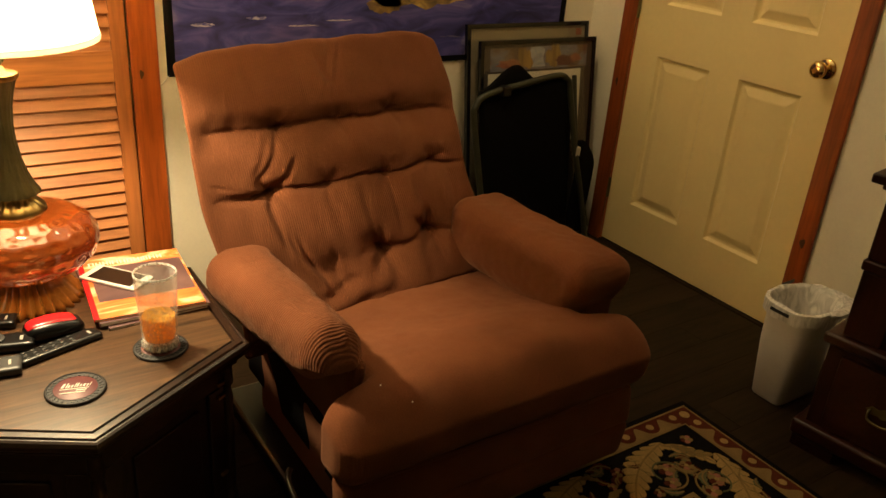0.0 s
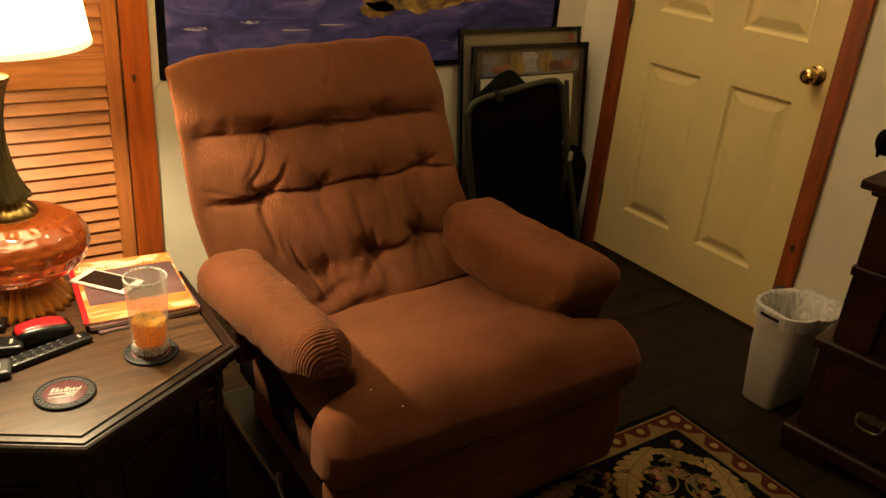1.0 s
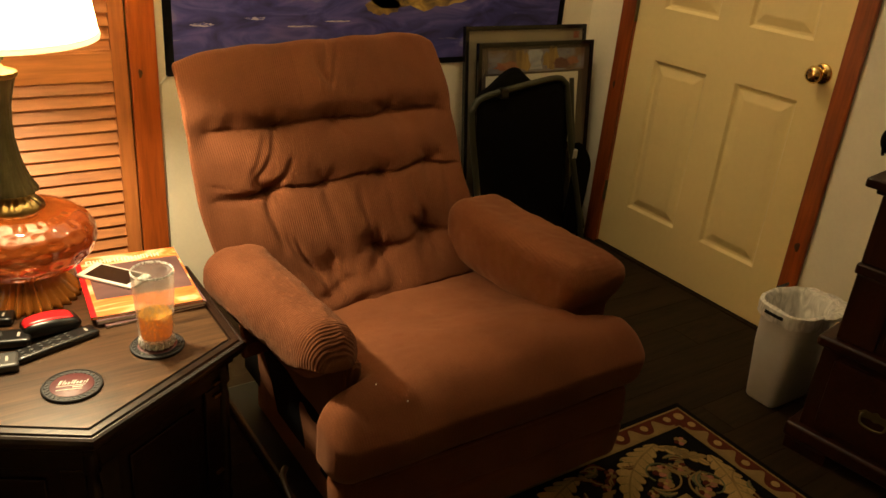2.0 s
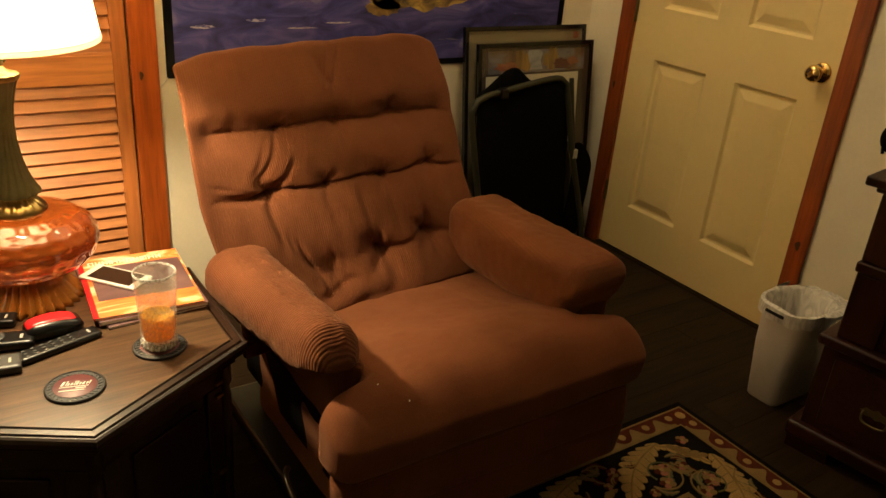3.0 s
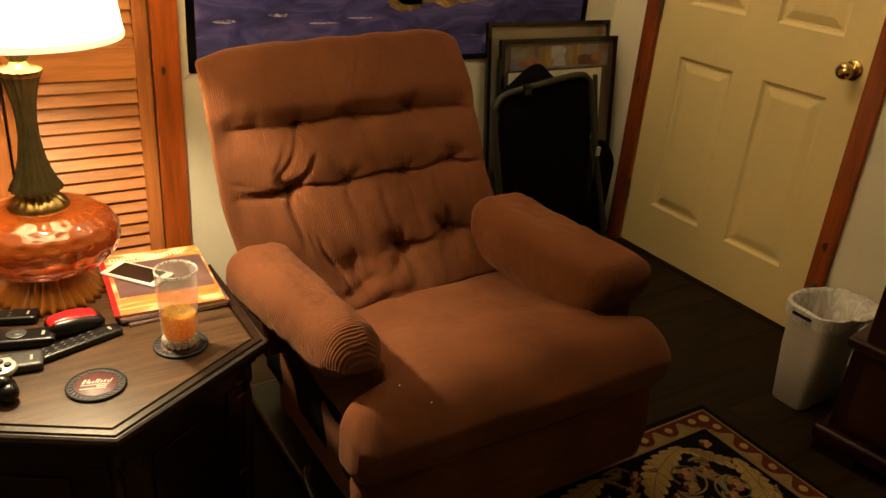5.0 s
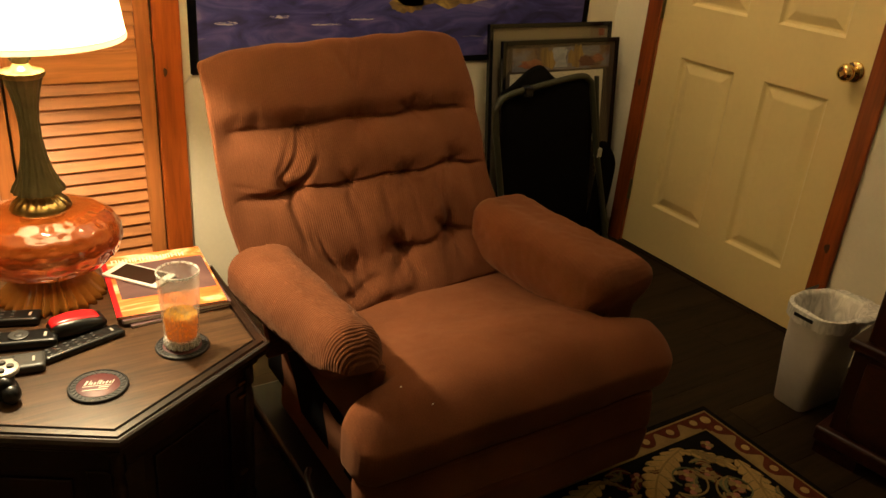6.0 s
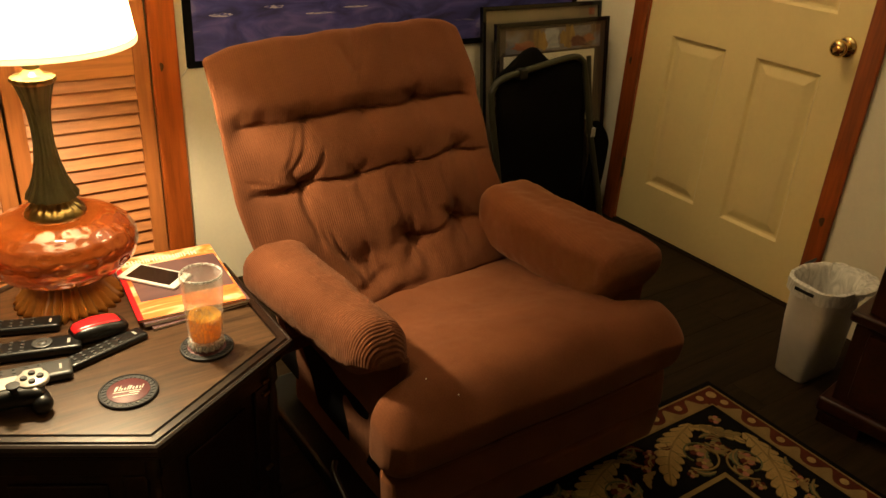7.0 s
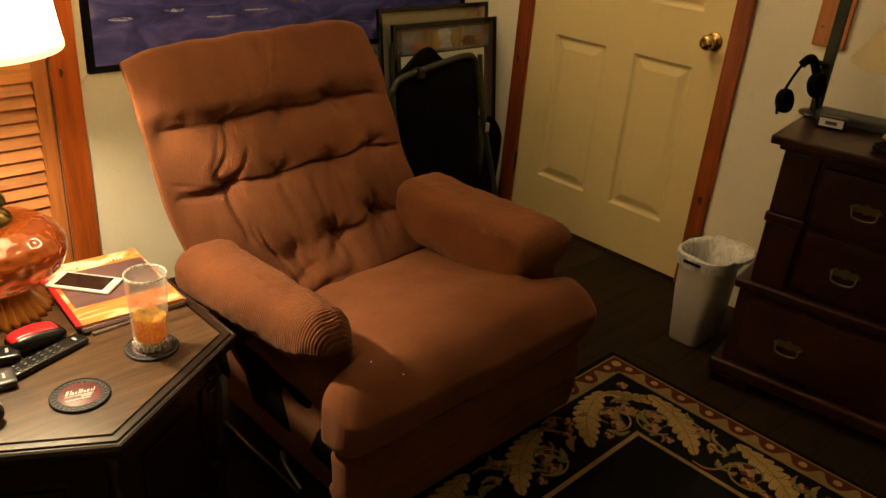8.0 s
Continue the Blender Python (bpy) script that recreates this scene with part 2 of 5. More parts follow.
def sea_print():
    """Printed sea: violet-blue swell, foam streaks, golden rocks."""
    m, nt, b = mat_base("sea_print", 0.7)
    v = coords(nt, (3.2, 1, 8.0))
    n = node(nt, "ShaderNodeTexNoise", Scale=1.5, Detail=7.0, Distortion=1.6)
    nt.links.new(v, n.inputs[0])
    c = ramp(nt, n.outputs[0], [(0.30, (0.010, 0.010, 0.070)), (0.47, (0.040, 0.036, 0.20)), (0.62, (0.095, 0.080, 0.29)), (0.78, (0.26, 0.22, 0.40))])
    f = node(nt, "ShaderNodeTexNoise", Scale=2.2, Detail=6.0, Distortion=0.5)
    v2 = coords(nt, (2.2, 1, 13))
    nt.links.new(v2, f.inputs[0])
    c = mixc(nt, ramp(nt, f.outputs[0], [(0.66, (0, 0, 0)), (0.80, (0.7, 0.7, 0.7))]), c, (0.52, 0.46, 0.46))
    nt.links.new(c, b.inputs["Base Color"])
    bump(nt, b, n.outputs[0], 0.1, 0.002)
    return m


def blotch(name, stops, scale, dist=1.0):
    m, nt, b = mat_base(name, 0.6)
    v = coords(nt, scale)
    n = node(nt, "ShaderNodeTexNoise", Scale=1.0, Detail=5.0, Distortion=dist)
    nt.links.new(v, n.inputs[0])
    nt.links.new(ramp(nt, n.outputs[0], stops), b.inputs["Base Color"])
    return m


SEA = sea_print()
ROCK = blotch("rock_print", [(0.3, (0.03, 0.022, 0.02)), (0.5, (0.22, 0.13, 0.035)), (0.7, (0.50, 0.33, 0.08))], (14, 1, 26))
FOAM = blotch("foam_print", [(0.40, (0.040, 0.036, 0.20)), (0.58, (0.50, 0.46, 0.50))], (45, 1, 160))
COVER = blotch("cover_print", [(0.3, (0.52, 0.075, 0.012)), (0.48, (0.82, 0.21, 0.035)), (0.62, (0.9, 0.62, 0.40)), (0.78, (0.40, 0.05, 0.02))], (5, 16, 1), 2.0)
COVER_D = blotch("cover_dark_print", [(0.3, (0.07, 0.03, 0.035)), (0.7, (0.20, 0.10, 0.09))], (6, 6, 1))
FRAMED = blotch("city_print", [(0.25, (0.05, 0.035, 0.05)), (0.42, (0.16, 0.09, 0.05)), (0.55, (0.20, 0.20, 0.26)), (0.7, (0.10, 0.08, 0.12)), (0.85, (0.36, 0.14, 0.08))], (9, 1, 11), 0.6)
SKYPATCH = blotch("sky_print", [(0.3, (0.20, 0.22, 0.30)), (0.6, (0.42, 0.44, 0.52)), (0.8, (0.16, 0.14, 0.17))], (18, 22, 1), 1.0)
MATBOARD = blotch("mat_board", [(0.3, (0.20, 0.165, 0.11)), (0.7, (0.27, 0.22, 0.15))], (3, 1, 3))
RUG_BLACK = plain("rug_black_pile", (0.0055, 0.0045, 0.004), 0.98, var=0.35, scale=500, bumpy=0.8)
RUG_RED = plain("rug_red_pile", (0.085, 0.019, 0.010), 0.98, var=0.3, scale=400, bumpy=0.8)
RUG_GOLD = plain("rug_gold_pile", (0.33, 0.215, 0.080), 0.98, var=0.28, scale=260, bumpy=0.8)
RUG_TAN = plain("rug_tan_pile", (0.22, 0.145, 0.056), 0.98, var=0.3, scale=300, bumpy=0.8)
RUG_GREEN = plain("rug_green_pile", (0.105, 0.105, 0.050), 0.98, var=0.4, scale=200, bumpy=0.8)
RUG_ROSE = plain("rug_rose_pile", (0.32, 0.13, 0.085), 0.98, var=0.3, scale=200, bumpy=0.8)
for m in (RUG_BLACK, RUG_RED, RUG_GOLD, RUG_TAN, RUG_GREEN, RUG_ROSE):
    m.node_tree.nodes["Principled BSDF"].inputs["Specular IOR Level"].default_value = 0.08


# ---- building helpers ----
def thing(name, label, category, at=(0, 0, 0), rz=0.0, group=""):
    ob = new(name)
    ob.empty_display_size = 0.05
    ob.matrix_world = pose(*at, 0, 0, rz)
    return tagged(ob, label, category, group)


def part(name, bm, material, parent=None, label="", smooth=False):
    me = bpy.data.meshes.new(name)
    bmesh.ops.recalc_face_normals(bm, faces=bm.faces)
    for f in bm.faces:
        f.smooth = smooth
    bm.to_mesh(me)
    bm.free()
    me.materials.append(material)
    ob = new(name, me)
    if smooth:
        me.set_sharp_from_angle(angle=radians(50))
    ob.parent = parent
    return tagged(ob, label)


def part_shared(name, me, parent, m):
    ob = new(name, me)
    ob.parent = parent
    ob.matrix_local = m
    return ob


def box(lo, hi, bev=0.0, bm=None, seg=2):
    bm = bm or bmesh.new()
    r = bmesh.ops.create_cube(bm, size=1.0)
    s, c = Vector(hi) - Vector(lo), (Vector(hi) + Vector(lo)) / 2
    for v in r["verts"]:
        v.co = Vector((v.co.x * s.x, v.co.y * s.y, v.co.z * s.z)) + c
    if bev:
        es = list({e for v in r["verts"] for e in v.link_edges})
        bmesh.ops.bevel(bm, geom=es, offset=bev, segments=seg, profile=0.5, affect="EDGES")
    return bm


def lathe(profile, segs=48, centre=(0, 0), wobble=None, bm=None, cap=True):
    """Turned shape: profile of (radius, z). wobble(angle, i) scales the radius."""
    bm = bm or bmesh.new()
    rings = []
    for i, (r, z) in enumerate(profile):
        ring = []
        for k in range(segs):
            a = 2 * math.pi * k / segs
            q = r * (wobble(a, i) if wobble else 1)
            ring.append(bm.verts.new((centre[0] + q * math.cos(a), centre[1] + q * math.sin(a), z)))
        rings.append(ring)
    for a, b in zip(rings, rings[1:]):
        for k in range(segs):
            bm.faces.new((a[k], a[(k + 1) % segs], b[(k + 1) % segs], b[k]))
    if cap:
        bm.faces.new(rings[0]), bm.faces.new(rings[-1])
    return bm


def tube(points, r, segs=10, bm=None, closed=False):
    """Round bar along a polyline."""
    bm = bm or bmesh.new()
    pts = [Vector(p) for p in points]
    rings, n = [], len(pts)
    for i, p in enumerate(pts):
        d = (pts[min(i + 1, n - 1)] - pts[max(i - 1, 0)]).normalized()
        side = d.cross(Vector((0.123, 0.377, 0.918))).normalized()
        up = side.cross(d)
        rings.append([bm.verts.new(p + r * (math.cos(2 * math.pi * k / segs) * side + math.sin(2 * math.pi * k / segs) * up)) for k in range(segs)])
    for a, b in zip(rings, rings[1:]):
        for k in range(segs):
            bm.faces.new((a[k], a[(k + 1) % segs], b[(k + 1) % segs], b[k]))
    bm.faces.new(rings[0]), bm.faces.new(rings[-1])
    return bm


def soft_path(points, steps=8):
    """Points rounded into a smooth line."""
    p = [Vector(q) for q in points]
    p = [p[0]] + p + [p[-1]]
    out = []
    for i in range(1, len(p) - 2):
        for k in range(steps):
            t = k / steps
            a, b, c, d = p[i - 1], p[i], p[i + 1], p[i + 2]
            out.append(0.5 * ((2 * b) + (c - a) * t + (2 * a - 5 * b + 4 * c - d) * t * t + (3 * b - a - 3 * c + d) * t ** 3))
    return out + [p[-1]]


def prism(poly, z0, z1, bev=0.0, bm=None):
    bm = bm or bmesh.new()
    lo = [bm.verts.new((x, y, z0)) for x, y in poly]
    hi = [bm.verts.new((x, y, z1)) for x, y in poly]
    n = len(poly)
    fs = [bm.faces.new(lo[::-1]), bm.faces.new(hi)] + [bm.faces.new((lo[i], lo[(i + 1) % n], hi[(i + 1) % n], hi[i])) for i in range(n)]
    if bev:
        bmesh.ops.bevel(bm, geom=list({e for f in fs[1:2] for e in f.edges}), offset=bev, segments=2, profile=0.5, affect="EDGES")
    return bm


def cushion(lo, hi, r, n, warp=None):
    """Box with rounded edges and corners on a dense skin, each point then moved by warp."""
    lo, hi = Vector(lo), Vector(hi)
    bm, seen = bmesh.new(), {}

    def vert(i, j, k):
        key = (i, j, k)
        if key not in seen:
            p = Vector([lo[a] + (hi[a] - lo[a]) * (key[a] / n[a]) for a in range(3)])
            q = Vector([min(max(p[a], lo[a] + r), hi[a] - r) for a in range(3)])
            d = p - q
            if d.length > 1e-9:
                p = q + d.normalized() * r
            seen[key] = bm.verts.new(warp(p) if warp else p)
        return seen[key]

    for a in range(3):
        b, c = (a + 1) % 3, (a + 2) % 3
        for end in (0, n[a]):
            for i in range(n[b]):
                for j in range(n[c]):
                    ks = []
                    for di, dj in ((0, 0), (1, 0), (1, 1), (0, 1)):
                        key = [0, 0, 0]
                        key[a], key[b], key[c] = end, i + di, j + dj
                        ks.append(vert(*key))
                    bm.faces.new(ks)
    return bm


def sm(a, b, x):
    t = min(max((x - a) / (b - a), 0), 1)
    return t * t * (3 - 2 * t)


# ---- structure ----
XD, YB, H = 2.495, 2.58, 2.42      # door wall, back wall, ceiling height
XL, YF = -2.3, -2.3                # walls behind and beside the camera


def setting(name, bm, material, label, category):
    return tagged(part(name, bm, material), label, category, kind="structure")


sub_floor = setting("floor", box((XL, YF, -0.05), (XD + 0.8, YB + 0.8, -0.006)), BLACK, "dark brown wood-look plank floor", "floor")
setting("ceiling", box((XL - 0.1, YF - 0.1, H), (XD + 0.9, YB + 0.9, H + 0.1)), CEIL, "plain off-white ceiling", "ceiling")

# door wall: opening for the door
DY0, DY1, DZ = 1.408, 2.322, 2.04
bm = box((XD, YF, 0), (XD + 0.11, DY0, H))
box((XD, DY1, 0), (XD + 0.11, YB + 0.11, H), bm=bm)
box((XD, DY0, DZ), (XD + 0.11, DY1, H), bm=bm)
setting("wall_east", bm, WALL, "cream painted wall around the panelled door", "wall")

# back wall: opening for the louvered closet
CX0, CX1, CZ = -1.06, 0.585, 2.04
bm = box((CX1, YB, 0), (XD, YB + 0.11, H))
box((XL, YB, 0), (CX0, YB + 0.11, H), bm=bm)
box((CX0, YB, CZ), (CX1, YB + 0.11, H), bm=bm)
setting("wall_north", bm, WALL, "cream painted wall behind the recliner", "wall")
setting("wall_west", box((XL - 0.1, YF, 0), (XL, YB + 0.11, H)), WALL, "plain cream wall", "wall")
setting("wall_south", box((XL - 0.1, YF - 0.1, 0), (XD + 0.11, YF, H)), WALL, "plain cream wall", "wall")
bm = box((CX0 - 0.1, YB + 0.7, 0), (CX1 + 0.1, YB + 0.76, H))
box((CX0 - 0.16, YB + 0.11, 0), (CX0 - 0.1, YB + 0.76, H), bm=bm)
box((CX1 + 0.1, YB + 0.11, 0), (CX1 + 0.16, YB + 0.76, H), bm=bm)
setting("closet_wall", bm, WALL, "dim inside of the closet", "wall")
setting("backing_wall", box((XD + 0.5, DY0 - 0.3, 0), (XD + 0.56, DY1 + 0.3, H)), WALL, "wall beyond the closed door", "wall")


def casing(name, lo, hi, material, label):
    ob = setting(name, box(lo, hi, 0.006, seg=3), material, label, "door trim")
    return ob


casing("trim", (XD - 0.016, DY0 - 0.066, 0), (XD, DY0 + 0.004, DZ + 0.005), PINE_DIM, "orange-brown stained pine door casing")
casing("trim", (XD - 0.016, DY1 - 0.004, 0), (XD, DY1 + 0.07, DZ + 0.005), PINE_DIM, "orange-brown stained pine door casing")
casing("trim", (XD - 0.017, DY0 - 0.07, DZ + 0.006), (XD, DY1 + 0.075, DZ + 0.076), PINE_Y, "stained pine head casing over the door")
casing("trim", (CX1 - 0.008, YB - 0.018, 0), (CX1 + 0.077, YB, CZ + 0.005), PINE, "knotty stained pine closet casing")
casing("trim", (CX0 - 0.077, YB - 0.018, 0), (CX0 + 0.008, YB, CZ + 0.005), PINE, "knotty stained pine closet casing")
casing("trim", (CX0 - 0.08, YB - 0.019, CZ + 0.006), (CX1 + 0.08, YB, CZ + 0.085), PINE, "stained pine head casing over the closet")


def knot(at, rx, rz, axis):
    bm = lathe([(1.0, 0.0), (0.8, 0.35), (0.25, 0.5)], 14, wobble=lambda a, i: 1 + 0.16 * math.sin(3 * a + 1))
    for v in bm.verts:
        u, w, d = v.co.x * rx, v.co.y * rz, v.co.z * 0.003
        v.co = Vector((at[0] + u, at[1] - d, at[2] + w)) if axis == "y" else Vector((at[0] - d, at[1] + u, at[2] + w))
    return tagged(part("knot", bm, KNOT, None, smooth=True), "dark knot in the pine casing", "wood knot", kind="structure")


knot((0.606, YB - 0.018, 0.800), 0.006, 0.014, "y")
knot((XD - 0.016, 1.377, 0.372), 0.010, 0.017, "x")
knot((XD - 0.016, 2.362, 0.71), 0.007, 0.016, "x")

# six-panel door
door = tagged(new("door_1"), "closed cream-painted six-panel door with brass knob", "door", kind="structure")
DFX = XD + 0.004
panels = [(a, b, z0, z1) for a, b in ((1.534, 1.791), (1.924, 2.184)) for z0, z1 in ((0.218, 0.848), (1.047, 1.655), (1.745, 1.925))]
bm = bmesh.new()
ys = [DY0 + 0.006, 1.534, 1.791, 1.924, 2.184, DY1 - 0.006]
zs = [0.012, 0.218, 0.848, 1.047, 1.655, 1.745, 1.925, DZ - 0.004]
gv = {(i, j): bm.verts.new((DFX, y, z)) for i, y in enumerate(ys) for j, z in enumerate(zs)}
for i in range(len(ys) - 1):
    for j in range(len(zs) - 1):
        if i in (1, 3) and j in (1, 3, 5):
            continue
        bm.faces.new((gv[i, j], gv[i + 1, j], gv[i + 1, j + 1], gv[i, j + 1]))
part("rails_and_stiles", bm, DOOR, door)
part("core", box((DFX + 0.016, ys[0], zs[0]), (DFX + 0.036, ys[-1], zs[-1])), DOOR, door)
bm = box((DFX + 0.0005, ys[0] - 0.0, zs[0]), (DFX + 0.016, ys[0] + 0.004, zs[-1]))
box((DFX + 0.0005, ys[-1] - 0.004, zs[0]), (DFX + 0.016, ys[-1], zs[-1]), bm=bm)
box((DFX + 0.0005, ys[0], zs[0]), (DFX + 0.016, ys[-1], zs[0] + 0.004), bm=bm)
part("door_edge", bm, DOOR, door)
for a, b, z0, z1 in panels:
    bm = bmesh.new()
    prof = [(0.0, 0.0), (0.004, 0.004), (0.010, 0.011), (0.018, 0.0125), (0.024, 0.011), (0.048, 0.003), (0.054, 0.002)]
    rings = [[bm.verts.new((DFX + d, y, z)) for y, z in ((a + i, z0 + i), (b - i, z0 + i), (b - i, z1 - i), (a + i, z1 - i))] for i, d in prof]
    for p, q in zip(rings, rings[1:]):
        for k in range(4):
            bm.faces.new((p[k], p[(k + 1) % 4], q[(k + 1) % 4], q[k]))
    bm.faces.new(rings[-1])
    part("panel", bm, DOOR, door)
kn = part("knob", lathe([(0.0005, 0.066), (0.016, 0.066), (0.025, 0.060), (0.029, 0.050), (0.027, 0.040), (0.018, 0.032), (0.012, 0.026), (0.012, 0.010), (0.016, 0.009), (0.030, 0.007), (0.034, 0.003), (0.034, 0.0)], 32), KNOB, door, "polished brass knob", True)
kn.matrix_world = Matrix.Translation((DFX, 1.472, 0.953)) @ Euler((0, -math.pi / 2, 0)).to_matrix().to_4x4()
part("key_button", lathe([(0.0005, 0.002), (0.007, 0.002), (0.008, 0.0)], 16), BRASS, kn, "", True).matrix_local = pose(0, 0, 0.066)
for z in (0.25, 1.02, 1.80):
    hb = part("hinge", lathe([(0.0055, -0.045), (0.0065, -0.043), (0.0065, 0.043), (0.0055, 0.045)], 12), BRASS_OLD, door, "", True)
    hb.matrix_world = pose(DFX - 0.010, DY1 - 0.007, z)
setting("threshold", box((XD - 0.01, DY0, -0.004), (XD + 0.11, DY1, 0.006), 0.002), FLOOR, "dark strip under the door", "threshold")
jb = box((XD + 0.001, DY0 - 0.0, 0), (XD + 0.11, DY0 + 0.004, DZ))
box((XD + 0.001, DY1 - 0.004, 0), (XD + 0.11, DY1, DZ), bm=jb)
setting("door_jamb", jb, PINE, "stained pine door jamb", "door jamb")


# louvered bifold closet doors
def bifold(x0, x1, name):
    d = tagged(new(name), "orange pine louvered bifold closet door panel, closed", "closet door", kind="structure")
    y0, y1, st = YB + 0.004, YB + 0.032, 0.047
    for a in (x0 + 0.0025, x1 - st - 0.0025):
        part("stile", box((a, y0, 0.02), (a + st, y1, 2.0), 0.003), LOUVER_Z, d)
    for z0, z1 in ((0.02, 0.16), (0.775, 0.872), (1.92, 2.0)):
        part("rail", box((x0 + st, y0 + 0.002, z0), (x1 - st, y1 - 0.002, z1), 0.002), LOUVER, d)
    w = x1 - x0 - 2 * st
    me = None
    z = 0.175
    while z < 1.91:
        if not 0.755 < z < 0.858:
            m = Matrix.Translation(((x0 + x1) / 2, (y0 + y1) / 2, z + 0.018)) @ Euler((radians(-27), 0, 0)).to_matrix().to_4x4()
            if me is None:
                first = part("slat", box((-w / 2, -0.003, -0.0245), (w / 2, 0.003, 0.0245), 0.002), LOUVER, d)
                first.matrix_local, me = m, first.data
            else:
                part_shared("slat", me, d, m)
        z += 0.0405
    return d


bifold(0.155, 0.5785, "closet_door_1")
bifold(-0.26, 0.152, "closet_door_2")
bifold(-0.675, -0.263, "closet_door_3")
bifold(-1.055, -0.678, "closet_door_4")


# ---- recliner ----
def recliner():
    t = thing("recliner", "worn terracotta corduroy recliner with button-tufted back", "recliner", (0.95, 1.5, 0))
    ox, oy = 0.95, 1.5
    tufts = [(0.785, 0.788, 0.8), (0.966, 0.787, 0.8), (1.135, 0.810, 0.9), (0.733, 0.643, 1.15), (0.899, 0.649, 0.8), (1.072, 0.653, 0.8),
             (1.232, 0.670, 0.9), (0.985, 0.506, 1.5), (1.148, 0.522, 1.5), (0.825, 0.49, 0.7)]
    L, R = 0.545, 1.343
    # slack folds in the cloth: ends, half width, depth
    folds = ((0.796, 0.782, 0.712, 0.690, 0.009, 0.0042), (0.768, 0.777, 0.696, 0.704, 0.008, 0.0030), (0.811, 0.716, 0.748, 0.656, 0.008, 0.0040),
             (0.731, 0.635, 0.719, 0.557, 0.009, 0.0038), (0.740, 0.560, 0.770, 0.501, 0.008, 0.0045), (0.762, 0.552, 0.786, 0.476, 0.007, 0.0045),
             (0.792, 0.497, 0.851, 0.512, 0.011, 0.0022), (0.770, 0.463, 0.876, 0.471, 0.009, 0.0040), (0.917, 0.473, 0.979, 0.506, 0.010, 0.0028),
             (0.831, 0.425, 0.964, 0.440, 0.010, 0.0030), (0.994, 0.619, 0.970, 0.538, 0.011, 0.0026), (1.075, 0.646, 1.072, 0.544, 0.011, 0.0026),
             (1.166, 0.637, 1.158, 0.529, 0.010, 0.0026), (1.278, 0.667, 1.261, 0.553, 0.012, 0.0020), (0.908, 0.952, 0.954, 0.893, 0.008, 0.0038))

    def top_edge(u):
        return 0.958 + 0.030 * sm(-0.02, 0.16, u) + 0.012 * sm(0.1, 0.5, u) + 0.012 * sm(0.4, 0.85, u) + 0.0022 * math.sin(u * 31) - 0.016 * sm(0.92, 1.0, u) ** 2

    def back(p):
        x, n, z = p
        u = (x - L) / (R - L)
        front = sm(0.05, -0.02, n)
        d = 0.0
        zv = 0.795 + 0.018 * (u - 0.4)
        if front > 0.001:
            # valley under the headrest, with a thin crease in it
            vein = zv + 0.004 * math.sin(u * 17) + 0.003 * noise.noise(Vector((x * 30, 2.0, 0)))
            d += 0.0105 * math.exp(-((z - vein) / 0.0085) ** 2) * (0.8 + 0.2 * math.sin(u * 23)) * sm(0.02, 0.15, u) + 0.026 * math.exp(-((z - zv) / 0.040) ** 2)
            # soft rows with thin creases from tuft to tuft
            for zr, dep, left in ((0.651, 0.007, 0.0), (0.508, 0.009, 0.42)):
                zz = zr + 0.030 * (u - 0.45)
                wav = zz + 0.005 * math.sin(u * 24 + zr * 30) + 0.003 * noise.noise(Vector((x * 34, zr * 9, 0)))
                d += dep * math.exp(-((z - zz) / 0.032) ** 2) * (0.5 + 0.5 * sm(0.0, 0.25, u))
                d += 0.0085 * math.exp(-((z - wav) / 0.0065) ** 2) * sm(left, left + 0.12, u)
            for tx, tz, a in tufts:
                r = math.hypot(x - tx, (z - tz) * 1.15)
                if r < 0.14:
                    d += a * (0.0125 * math.exp(-(r / 0.013) ** 2) + 0.0200 * math.exp(-(r / 0.040) ** 2))
                    ang = math.atan2(z - tz, x - tx)
                    d += a * 0.0022 * math.sin(5 * ang + tx * 40 + 2.5 * noise.noise(Vector((x * 20, z * 20, tx)))) * math.exp(-((r - 0.036) / 0.024) ** 2)
            # deep pleats from one tuft to the side
            tx, tz = 0.733, 0.643
            if x < tx:
                k = (tx - x) / 0.19
                d += 0.0085 * math.exp(-((z - tz - 0.020 * k + 0.004) / 0.0075) ** 2) * sm(0.57, 0.68, x)
                d += 0.0040 * math.exp(-((z - tz - 0.046 * k) / 0.006) ** 2) * sm(0.55, 0.60, x) * sm(tx, tx - 0.05, x)
                d -= 0.0045 * math.exp(-((z - tz - 0.034 * k - 0.004) / 0.009) ** 2) * sm(0.57, 0.66, x)
            for x0, z0, x1, z1, w, am in folds:
                ex, ez = x1 - x0, z1 - z0
                ln = math.hypot(ex, ez)
                s = ((x - x0) * ex + (z - z0) * ez) / (ln * ln)
                if -0.35 < s < 1.35:
                    q = ((x - x0) * ez - (z - z0) * ex) / ln + 0.005 * math.sin(s * 4 + x0 * 30)
                    if abs(q) < 0.06:
                        end = sm(-0.3, 0.15, s) * sm(1.3, 0.85, s) * (1 + 0.6 * sm(0.60, 0.52, z) * sm(0.95, 0.85, x))
                        d += 1.35 * am * end * (math.exp(-(q / w) ** 2) - 0.6 * math.exp(-((q - 2.1 * w) / (1.5 * w)) ** 2))
            # creases over the headrest
            for hx, sl, am in ((0.955, -0.30, 0.004), (0.99, -0.45, 0.0045), (0.86, 0.1, 0.002), (0.70, 0.15, 0.0015), (1.07, -0.5, 0.002)):
                q = x - hx - sl * (0.96 - z)
                d += am * math.exp(-(q / 0.008) ** 2) * sm(0.85, 0.90, z)
